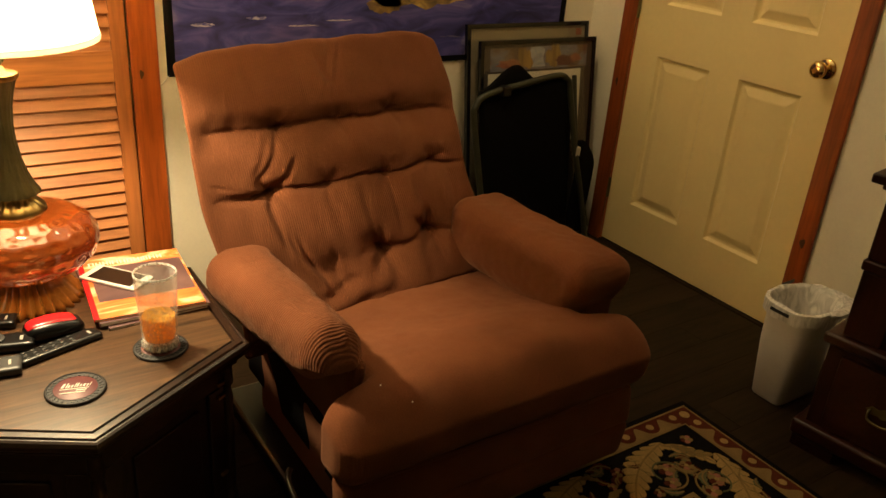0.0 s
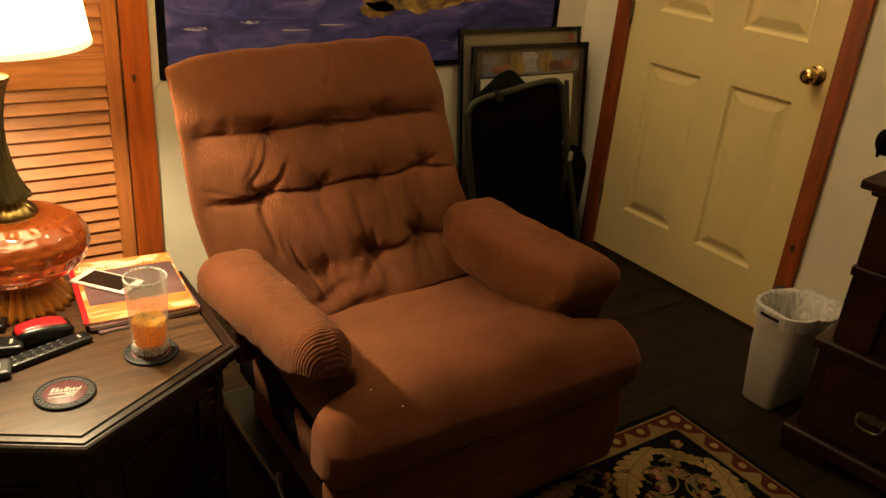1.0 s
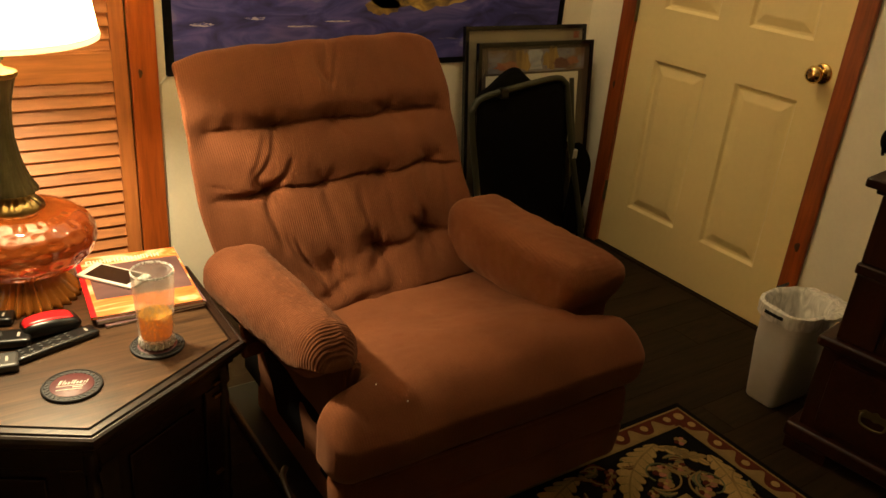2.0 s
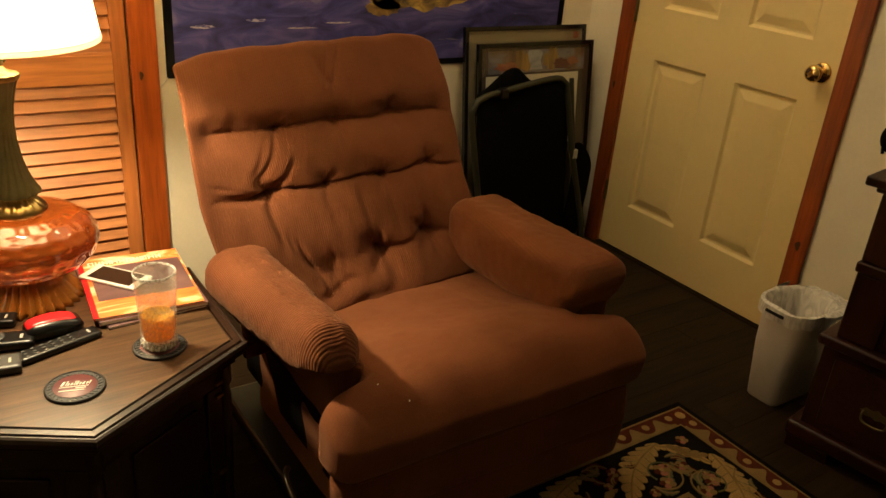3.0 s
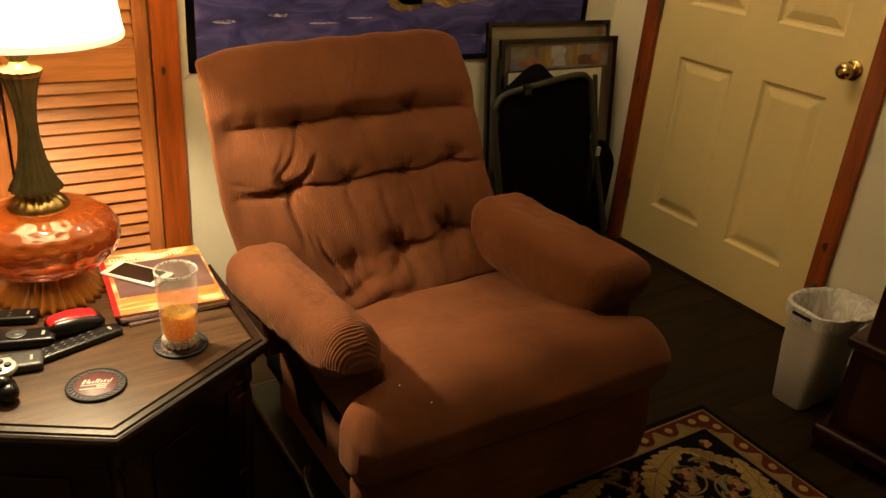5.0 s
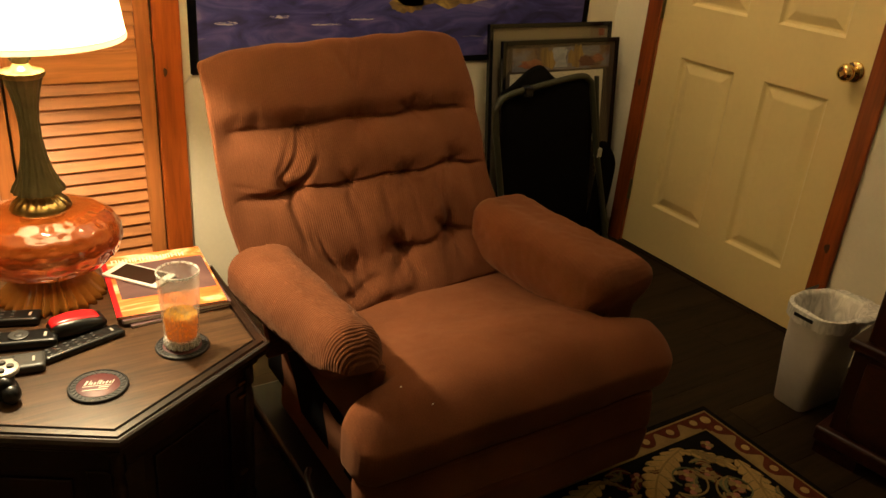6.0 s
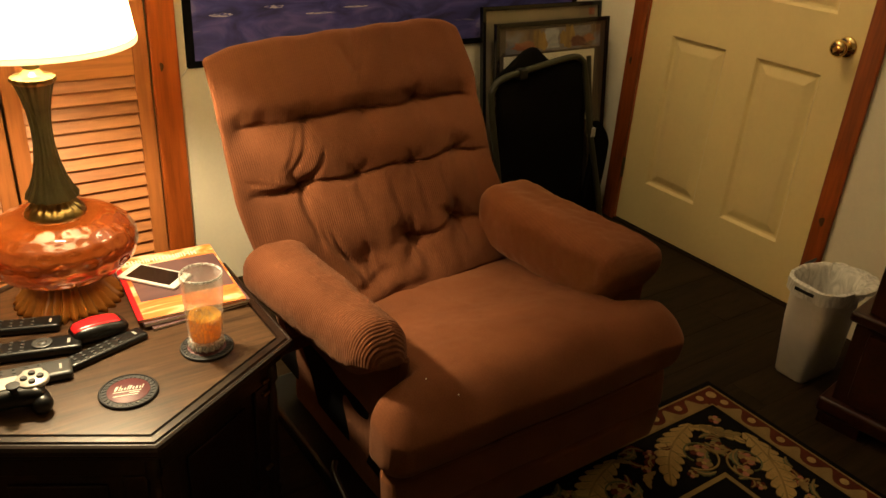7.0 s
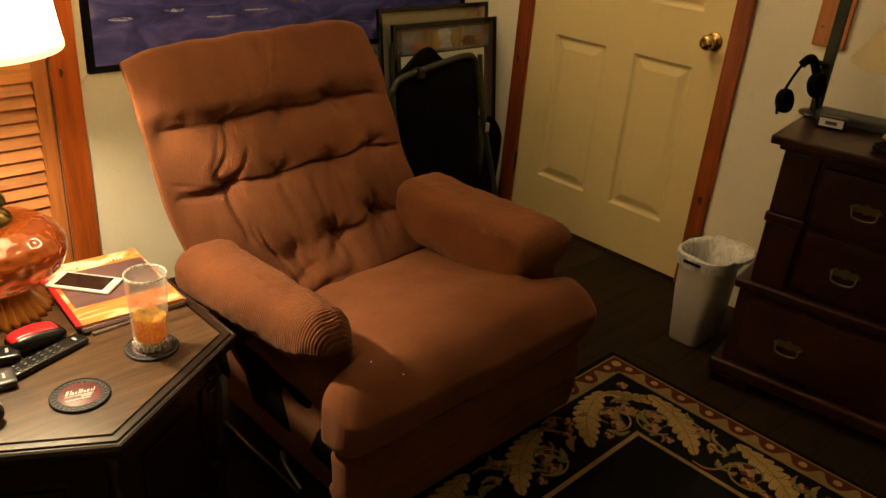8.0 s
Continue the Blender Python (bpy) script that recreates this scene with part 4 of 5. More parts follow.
def mouse():
    t = thing("computer_mouse", "red and black wireless computer mouse", "mouse", (0.162, 1.607, TZ), 8)

    def w(p):
        x, y, z = p
        u = x / 0.056
        k = 1 - 0.25 * u * u - 0.12 * u
        return Vector((x, y * (0.88 + 0.12 * math.cos(u * 2.2)), z * k if z > 0.002 else z))
    part("shell", cushion((-0.056, -0.033, 0.0), (0.056, 0.033, 0.036), 0.016, (30, 20, 12), w), BLACK, t, "black sides", True)

    def w2(p):
        q = w(p)
        return q + Vector((0, 0, 0.0018))
    part("top_cover", cushion((-0.053, -0.024, 0.012), (0.046, 0.024, 0.037), 0.012, (30, 16, 10), w2), RED, t, "glossy red cover", True)
    wh = part("wheel", lathe([(0.002, -0.004), (0.009, -0.004), (0.0095, 0), (0.009, 0.004), (0.002, 0.004)], 24), RUBBER, t, "", True)
    wh.matrix_local = pose(-0.034, 0, 0.0235, 90)
    return t


mouse()


def remote(at, rz, L, W, T, rows, cols, name_label, disc=False, mat=None, group="remote controls"):
    t = thing("remote_control", name_label, "remote control", at, rz, group)
    part("case", cushion((-L / 2, -W / 2, 0), (L / 2, W / 2, T), min(0.006, T * 0.45), (24, 10, 6)), mat or BLACK, t, "", True)
    bt = cushion((-0.0036, -0.0028, 0), (0.0036, 0.0028, 0.002), 0.0009, (4, 4, 2))
    first = None
    for i in range(rows):
        for j in range(cols):
            x = -L / 2 + L * (0.10 + 0.55 * i / max(rows - 1, 1))
            y = (j - (cols - 1) / 2) * W / (cols + 0.6)
            if disc and abs(i - rows * 0.75) < 1.5:
                continue
            if first is None:
                first = part("button", bt, GREY, t, "", True)
                first.matrix_local = pose(x, y, T - 0.0004)
            else:
                part_shared("button", first.data, t, pose(x, y, T - 0.0004))
    if disc:
        part("dial", lathe([(0.019, T - 0.0005), (0.019, T + 0.003), (0.017, T + 0.004), (0.009, T + 0.003), (0.008, T + 0.004), (0.001, T + 0.0042)], 36), GREY, t, "round navigation dial", True).matrix_local = pose(L * 0.12, 0, 0)
    part("marking", box((L * 0.36, -W * 0.16, T - 0.0002), (L * 0.39, W * 0.16, T + 0.0003)), SILVER, t, "pale printed mark")
    return t


remote((0.160, 1.538, TZ), 18, 0.168, 0.040, 0.014, 6, 3, "slim black remote control with oval buttons", mat=BLACK)
remote((0.030, 1.600, TZ), -14, 0.19, 0.052, 0.020, 6, 4, "broad black remote control with round dial", disc=True)
remote((0.008, 1.510, TZ), -8, 0.16, 0.055, 0.018, 5, 4, "grey-keyed black remote control", mat=GREY)
remote((0.030, 1.700, TZ), -18, 0.15, 0.045, 0.018, 5, 3, "black remote control with gold label beside the lamp")


def game_controller():
    t = thing("game_controller", "black and silver game controller resting on the table", "game controller", (-0.043, 1.437, TZ), -8)

    def body(p):
        x, y, z = p
        return Vector((x, y - 0.010 * (x / 0.07) ** 2, z + 0.004))
    part("body", cushion((-0.072, -0.030, 0.008), (0.072, 0.034, 0.044), 0.016, (30, 16, 10), body), BLACK, t, "", True)
    for s in (-1, 1):
        part("grip", cushion((-0.018, -0.040, 0.0), (0.018, 0.02, 0.036), 0.018, (12, 24, 12)), BLACK, t, "", True).matrix_local = pose(s * 0.060, -0.012, 0, 0, 0, s * 14)
        part("face_disc", lathe([(0.028, 0.044), (0.028, 0.050), (0.026, 0.052), (0.001, 0.052)], 40), SILVER, t, "silver button face", True).matrix_local = pose(s * 0.054, 0.006, 0)
        part("stick", lathe([(0.006, 0.046), (0.006, 0.056), (0.011, 0.058), (0.012, 0.062), (0.009, 0.063), (0.001, 0.062)], 28), RUBBER, t, "", True).matrix_local = pose(s * 0.024, -0.022, 0)
        for k in range(4):
            a = k * math.pi / 2
            part("button", lathe([(0.0062, 0.0515), (0.0062, 0.055), (0.0052, 0.0562), (0.001, 0.0562)], 18), GREY, t, "", True).matrix_local = pose(s * 0.054 + 0.0135 * math.cos(a), 0.006 + 0.0135 * math.sin(a), 0)
        part("shoulder", cushion((-0.018, -0.012, -0.008), (0.018, 0.012, 0.010), 0.006, (10, 8, 6)), SILVER, t, "", True).matrix_local = pose(s * 0.054, 0.036, 0.036)
    part("plate", box((-0.030, -0.012, 0.0478), (0.030, 0.026, 0.0495), 0.001), SILVER, t, "silver centre plate")
    return t


game_controller()


# ---- on the back wall ----
def wall_hanging():
    t = thing("wall_hanging", "blue-violet seascape cloth hanging with black border", "wall hanging", (1.51, YB, 0.783))
    x0, x1, zt = -0.822, 0.822, 1.02
    y = -0.006
    part("cloth", box((x0 + 0.028, y, 0.022), (x1 - 0.028, y + 0.003, zt - 0.022)), SEA, t, "printed sea")
    for lo, hi in (((x0, y - 0.001, 0), (x0 + 0.028, y + 0.004, zt)), ((x1 - 0.028, y - 0.001, 0), (x1, y + 0.004, zt)), ((x0 + 0.028, y - 0.001, 0), (x1 - 0.028, y + 0.004, 0.022)), ((x0 + 0.028, y - 0.001, zt - 0.022), (x1 - 0.028, y + 0.004, zt))):
        part("border", box(lo, hi, 0.001), BLACK_F, t, "black cloth border")
    # printed rocks and foam, a hair proud of the cloth
    for cx, cz, rx, rz, mt in ((0.10, 0.262, 0.20, 0.058, ROCK), (0.30, 0.275, 0.20, 0.045, ROCK), (-0.04, 0.215, 0.075, 0.030, ROCK), (0.20, 0.36, 0.25, 0.06, ROCK), (-0.70, 0.160, 0.038, 0.006, FOAM), (-0.52, 0.178, 0.036, 0.005, FOAM), (-0.36, 0.150, 0.05, 0.003, FOAM), (-0.22, 0.165, 0.05, 0.003, FOAM), (-0.5, 0.26, 0.09, 0.008, FOAM), (0.55, 0.10, 0.10, 0.003, FOAM)):
        b = bmesh.new()
        ring = [b.verts.new((cx + rx * math.cos(a) * (1 + 0.22 * noise.noise(Vector((math.cos(a) * 2 + cx * 9, math.sin(a) * 2, cz)))), y - 0.0008 - 0.0001 * (cx > 0.2), cz + rz * math.sin(a) * (1 + 0.5 * noise.noise(Vector((math.cos(a) * 3, math.sin(a) * 3 + cx * 7, 2)))))) for a in [2 * math.pi * k / 40 for k in range(40)]]
        f = b.faces.new(ring)
        r = bmesh.ops.extrude_face_region(b, geom=[f])
        for v in r["geom"]:
            if isinstance(v, bmesh.types.BMVert):
                v.co.y += 0.0006
        part("print", b, mt, t)
    part("rod", tube([(x0 - 0.02, -0.012, zt + 0.004), (x1 + 0.02, -0.012, zt + 0.004)], 0.008), BLACK, t)
    part("cord", tube(soft_path([(x0 + 0.002, -0.008, 0.004), (x0 - 0.016, -0.010, -0.016), (x0 - 0.028, -0.008, -0.026)], 6), 0.0022, 8), PAPER, t, "pale cord at the lower corner", True)
    part("cord_knot", lathe([(0.001, -0.005), (0.005, -0.003), (0.0055, 0.001), (0.001, 0.005)], 12, (x0 - 0.030, -0.010)), PAPER, t, "", True).matrix_local = pose(0, 0, -0.028)
    return t


wall_hanging()


def leaning_picture(at, w, h, rx, kind, label):
    t = tagged(new("framed_picture"), label, "framed picture", "pictures leaning in the corner")
    t.matrix_world = pose(*at, rx)
    b = 0.017
    for lo, hi in (((0, 0, 0), (b, 0.02, h)), ((w - b, 0, 0), (w, 0.02, h)), ((b, 0, 0), (w - b, 0.02, b)), ((b, 0, h - b), (w - b, 0.02, h))):
        part("frame_bar", box(lo, hi, 0.002), BLACK_G, t, "thin black frame")
    part("mat_board", box((b, 0.008, b), (w - b, 0.011, h - b)), MATBOARD if kind == 0 else DARKMAT, t)
    part("backing", box((b, 0.013, b), (w - b, 0.018, h - b)), BLACK, t)
    if kind == 0:
        part("sticker", box((w - 0.066, 0.0072, h - 0.056), (w - 0.034, 0.0079, h - 0.028), 0.0002), RUG_ROSE, t, "small orange-red mark")
    else:
        part("print", box((0.050, 0.0068, h - 0.118), (w - 0.045, 0.0079, h - 0.030)), FRAMED, t, "strip of city picture in dusky colours")
        part("print_patch", prism([(0.235, h - 0.108), (0.325, h - 0.108), (0.312, h - 0.075), (0.322, h - 0.045), (0.31, h - 0.031), (0.25, h - 0.031), (0.24, h - 0.05), (0.248, h - 0.08)], 0.0, 0.0006), SKYPATCH, t, "pale blue sky patch").matrix_local = Matrix.Translation((0, 0.0066, 0)) @ Euler((math.pi / 2, 0, 0)).to_matrix().to_4x4()
        def blob(x0, w0, z0, h0, seed, mat, lift, tower=False):
            rnd = random.Random(seed)
            pts = []
            for k in range(18):
                a = 2 * math.pi * k / 18
                r = 0.30 + 0.26 * rnd.random()
                pts.append((x0 + w0 * (0.5 + r * math.cos(a)), h - z0 + h0 * (r * math.sin(a) + (0.12 * (k % 2) if tower and 2 < k < 8 else 0))))
            part("print_patch", prism(pts, 0.0, 0.0004), mat, t).matrix_local = Matrix.Translation((0, lift, 0)) @ Euler((math.pi / 2, 0, 0)).to_matrix().to_4x4()
        blob(0.075, 0.135, 0.090, 0.040, 3, RUG_ROSE, 0.0064)
        blob(0.180, 0.085, 0.076, 0.088, 4, ROCK, 0.0058, True)
        blob(0.325, 0.085, 0.076, 0.092, 5, ROCK, 0.0064, True)
        blob(0.375, 0.110, 0.088, 0.050, 6, MAROON, 0.0058)
        blob(0.445, 0.075, 0.080, 0.042, 7, RUG_ROSE, 0.0052)
        part("paper_strip", box((0.040, 0.0058, h - 0.42), (w - 0.075, 0.0066, h - 0.126)), PAPER, t, "pale paper below the picture")
    part("pane", box((b, 0.002, b), (w - b, 0.0035, h - b)), CLEAR, t, "glass pane").visible_shadow = False
    return t


leaning_picture((1.800, 2.395, 0.004), 0.622, 0.935, -7.5, 0, "large black-framed picture with tan mat leaning on the wall")
leaning_picture((1.828, 2.352, 0.004), 0.594, 0.880, -7.0, 1, "black-framed picture with dusky city scene leaning in front of another")


def folded_chair():
    t = thing("folding_chair", "folded camp chair with olive tube frame and black cloth", "folding chair", (0, 0, 0))
    def ln(p):
        return [Vector((x, 2.285 + 0.075 * z / 0.75, z)) for x, z in p]
    part("tube_frame", tube(soft_path(ln([(1.815, 0.02), (1.795, 0.25), (1.745, 0.60), (1.752, 0.665), (1.80, 0.700), (1.96, 0.728), (2.14, 0.752), (2.195, 0.735), (2.215, 0.69), (2.265, 0.45), (2.33, 0.20), (2.37, 0.02)]), 10), 0.0125, 12), OLIVE, t, "olive-grey metal tube", True)
    part("tube_frame", tube(soft_path([p + Vector((0, 0.035, 0)) for p in ln([(1.85, 0.02), (1.835, 0.30), (1.80, 0.62)])], 6), 0.010, 10), OLIVE, t, "", True)
    part("tube_frame", tube(soft_path([p + Vector((0.025, 0.03, 0)) for p in ln([(2.235, 0.74), (2.275, 0.45), (2.37, 0.08)])], 6), 0.010, 10), OLIVE, t, "", True)

    def cl(p):
        x, y, z = p
        s = (0.70 - z) / 0.7
        x2 = 1.985 + (x - 1.985) * (1 + 0.12 * s) + 0.05 * s
        return Vector((x2, y + 0.075 * z / 0.75 + 0.018 * noise.noise(Vector((x * 5, z * 4, 3))), z + 0.05 * sm(1.80, 2.18, x) * sm(0.5, 0.7, z)))
    part("seat_cloth", cushion((1.775, 2.288, 0.07), (2.20, 2.312, 0.69), 0.010, (40, 3, 50), cl), BLACK_F, t, "black cloth seat", True)

    def bag(p):
        x, y, z = p
        return Vector((x, y + 0.075 * z / 0.75 + 0.01 * noise.noise(Vector((x * 7, z * 7, 9))), z + 0.055 * math.exp(-((x - 1.95) / 0.09) ** 2) * sm(0.6, 0.72, z) - 0.05 * abs(x - 1.98) / 0.2 * sm(0.6, 0.72, z)))
    part("back_cloth", cushion((1.795, 2.315, 0.10), (2.27, 2.338, 0.745), 0.011, (40, 3, 40), bag), BLACK_F, t, "black cloth back", True)

    def sd(p):
        x, y, z = p
        return Vector((2.27 + (x - 2.27) * sm(0.50, 0.36, z) ** 0.5 + 0.02 * math.sin((z - 0.1) * 6), y, z))
    part("side_pocket", cushion((2.27, 2.315, 0.06), (2.365, 2.345, 0.48), 0.013, (12, 8, 24), sd), BLACK_F, t, "black cloth side flap", True)
    part("clip", box((2.263, 2.315, 0.415), (2.288, 2.34, 0.455), 0.004), SILVER, t, "pale plastic clip")
    part("joint", box((1.865, 2.338, 0.690), (1.905, 2.372, 0.730), 0.006), BLACK, t, "black plastic joint")
    return t


folded_chair()


# ---- by the door ----
def wastebasket():
    t = thing("wastebasket", "off-white plastic wastebasket lined with a clear bag", "wastebasket", (2.19, 1.143, 0), 0)

    def ring(hx, hy, z, n=64, dx=0.0):
        e = 6.5 - 3.7 * sm(0.12, 0.33, z)      # squarer foot, rounder rim
        out = []
        for k in range(n):
            a = 2 * math.pi * k / n
            c, s = math.cos(a), math.sin(a)
            out.append((dx + hx * math.copysign(abs(c) ** (2 / e), c), hy * math.copysign(abs(s) ** (2 / e), s), z))
        return out

    def shell(rows, cap_lo, mat, name, label, jig=None):
        bm = bmesh.new()
        rs = []
        for i, (hx, hy, z) in enumerate(rows):
            rs.append([bm.verts.new(jig(Vector(p), i) if jig else p) for p in ring(hx, hy, z, dx=-0.020 * sm(0.03, 0.32, z))])
        for a, b in zip(rs, rs[1:]):
            for k in range(64):
                bm.faces.new((a[k], a[(k + 1) % 64], b[(k + 1) % 64], b[k]))
        if cap_lo:
            bm.faces.new(rs[0])
        return part(name, bm, mat, t, label, True)
    shell([(0.098, 0.053, 0.001), (0.101, 0.056, 0.006), (0.103, 0.072, 0.20), (0.106, 0.084, 0.320), (0.113, 0.092, 0.322), (0.114, 0.093, 0.334), (0.110, 0.089, 0.336), (0.104, 0.083, 0.330), (0.100, 0.069, 0.20), (0.096, 0.051, 0.010)], True, BIN, "body", "tapered off-white body")

    def crumple(p, i):
        n = noise.noise(p * 16 + Vector((0, 0, i))) * 0.010 + noise.noise(p * 45) * 0.004
        k = 0 if 3 <= i <= 4 else 1
        return Vector((p.x * (1 + n * k * 1.6), p.y * (1 + n * k * 2.2), p.z + n * (1.2 if i < 3 else 0.6)))
    shell([(0.1170, 0.0960, 0.298), (0.1180, 0.0972, 0.308), (0.1185, 0.0980, 0.320), (0.1185, 0.0980, 0.339), (0.108, 0.088, 0.342), (0.098, 0.078, 0.330), (0.088, 0.062, 0.26), (0.074, 0.046, 0.16), (0.050, 0.028, 0.10)], False, BAG, "liner", "crumpled clear plastic liner", crumple)
    # the liner hangs out over the rim on one side
    bm = bmesh.new()
    rows = []
    for i in range(12):
        v = i / 11
        row = []
        for k in range(25):
            a = radians(-100 + 130 * k / 24)
            edge = math.sin(math.pi * k / 24) ** 0.5
            c, q = math.cos(a), math.sin(a)
            out = 0.004 + 0.034 * edge * math.sin(math.pi * min(v * 0.75, 1)) + 0.006 * noise.noise(Vector((k * 0.5, v * 3, 1)))
            x, y = -0.020 + (0.110 + 1.4 * out) * math.copysign(abs(c) ** 0.72, c), (0.090 + out) * math.copysign(abs(q) ** 0.72, q)
            z = 0.342 + 0.010 * edge * math.sin(math.pi * v) - 0.034 * edge * v ** 1.3 + 0.006 * noise.noise(Vector((k * 0.7, v * 4, 5)))
            row.append(bm.verts.new((x, y, z)))
        rows.append(row)
    for p, q in zip(rows, rows[1:]):
        for k in range(24):
            bm.faces.new((p[k], p[k + 1], q[k + 1], q[k]))
    part("liner_flap", bm, BAG, t, "white crumpled liner hanging over the rim", True)
    part("handle_slot", cushion((-0.0015, -0.032, -0.0055), (0.0015, 0.032, 0.0055), 0.0014, (2, 10, 4)), BLACK, t, "dark slot under the rim").matrix_local = pose(-0.1387, 0.005, 0.322, 0, 4, 0)
    part("handle_slot", cushion((-0.035, -0.0015, -0.006), (0.035, 0.0015, 0.006), 0.0014, (10, 2, 4)), GREY, t, "dark slot under the rim").matrix_local = pose(0.03, 0.0990, 0.340, 0, 0, 2)
    return t


wastebasket()


# ---- dresser, turned a little from the wall ----
DP, DR = (1.968, 0.975), 8.4     # front corner of its foot; turn


def dresser():
    t = thing("dresser", "dark mahogany chest of drawers with brass bail pulls", "dresser", (DP[0], DP[1], 0), -90 + DR)
    # local: x along the front, y into the depth
    W, D = 0.80, 0.40
    part("body", box((0.055, 0.035, 0.375), (W - 0.055, D, 0.800)), DRESSER_Z, t, "upper case")
    part("lower_body", box((0.030, 0.020, 0.075), (W - 0.030, D, 0.350)), DRESSER_Z, t, "lower case")
    part("top", box((0.012, -0.012, 0.812), (W - 0.012, D + 0.01, 0.838), 0.006, seg=3), DRESSER, t, "overhanging top")
    part("top_moulding", box((0.035, 0.012, 0.795), (W - 0.035, D, 0.813), 0.006, seg=3), DRESSER, t)
    part("waist_moulding", box((0.012, 0.000, 0.345), (W - 0.012, D, 0.378), 0.010, seg=4), DRESSER, t, "rounded waist moulding")
    part("base_moulding", box((0.0, -0.006, 0.035), (W, D, 0.085), 0.012, seg=4), DRESSER, t, "moulded base")
    for x0 in (0.012, W - 0.132):
        part("bracket_foot", prism([(x0, 0.0), (x0 + 0.12, 0.0), (x0 + 0.09, 0.05), (x0, 0.08)], 0.0, 0.036, 0.004), DRESSER, t, "bracket foot")
    part("rear_foot", box((0.03, D - 0.06, 0.0), (0.09, D, 0.036)), DRESSER, t)
    part("rear_foot", box((W - 0.09, D - 0.06, 0.0), (W - 0.03, D, 0.036)), DRESSER, t)
    for x0 in (0.050, W - 0.152):
        part("pilaster", box((x0, 0.022, 0.378), (x0 + 0.102, 0.040, 0.575), 0.006, seg=3), DRESSER_Z, t)
        part("pilaster", box((x0, 0.022, 0.605), (x0 + 0.102, 0.040, 0.795), 0.006, seg=3), DRESSER_Z, t)
        part("pilaster_block", box((x0 - 0.006, 0.015, 0.575), (x0 + 0.108, 0.040, 0.605), 0.006, seg=3), DRESSER_Z, t)

    def drawer(x0, x1, z0, z1, y, pulls):
        d = part("drawer", cushion((x0, y - 0.010, z0), (x1, y + 0.025, z1), 0.009, (30, 4, 12)), DRESSER, t, "raised drawer front", True)
        for px in pulls:
            pz = (z0 + z1) / 2
            pl = part("pull_plate", prism([(-0.045, 0), (-0.030, 0.012), (-0.012, 0.010), (0, 0.018), (0.012, 0.010), (0.030, 0.012), (0.045, 0), (0.030, -0.012), (0.012, -0.008), (0, -0.014), (-0.012, -0.008), (-0.030, -0.012)], 0, 0.002, 0.0005), BRASS_OLD, d, "aged brass plate")
            pl.matrix_local = Matrix.Translation((px, y - 0.0105, pz)) @ Euler((math.pi / 2, 0, 0)).to_matrix().to_4x4()
            bl = part("bail", tube(soft_path([(px - 0.034, y - 0.010, pz), (px - 0.034, y - 0.024, pz - 0.004), (px - 0.028, y - 0.027, pz - 0.022), (px, y - 0.027, pz - 0.028), (px + 0.028, y - 0.027, pz - 0.022), (px + 0.034, y - 0.024, pz - 0.004), (px + 0.034, y - 0.010, pz)], 6), 0.0032, 8), BRASS_OLD, d, "aged brass bail", True)
        return d
    drawer(0.165, W - 0.165, 0.600, 0.772, 0.030, (0.30, W - 0.30))
    drawer(0.165, W - 0.165, 0.395, 0.578, 0.030, (0.30, W - 0.30))
    drawer(0.070, W - 0.070, 0.105, 0.325, 0.015, (0.215, W - 0.215))
    return t


dresser()
DM = pose(DP[0], DP[1], 0.838, 0, 0, -90 + DR)


def on_dresser(x, y):
    p = DM @ Vector((x, y, 0))
    return (p.x, p.y, p.z)


def small_clock():
    t = thing("desk_clock", "small white-faced device on the dresser", "clock", on_dresser(0.115, 0.215), -90 + DR + 5)
    part("case", cushion((-0.040, -0.018, 0), (0.040, 0.018, 0.034), 0.006, (14, 8, 8)), BLACK, t, "", True)
    part("face", box((-0.033, -0.0195, 0.006), (0.033, -0.0176, 0.030), 0.0006), WHITE, t, "pale face")
    part("window", box((-0.016, -0.0205, 0.013), (0.016, -0.0194, 0.023), 0.0004), GREY, t, "small grey window")
    return t


small_clock()


def flat_case():
    t = thing("storage_case", "flat dark grey case lying on the dresser", "case", on_dresser(0.18, 0.315), -90 + DR)
    part("body", cushion((-0.13, -0.045, 0), (0.16, 0.045, 0.030), 0.006, (20, 8, 6)), GREY, t, "", True)
    part("lid_seam", box((-0.131, -0.0458, 0.017), (0.161, -0.0445, 0.0185)), BLACK, t)
    return t


flat_case()


def black_puck():
    t = thing("black_dish", "small black round dish on the dresser", "dish", on_dresser(0.30, 0.085))
    part("dish", lathe([(0.030, 0), (0.044, 0.004), (0.046, 0.016), (0.042, 0.018), (0.036, 0.010), (0.001, 0.008)], 40), BLACK_G, t, "", True)
    return t


black_puck()


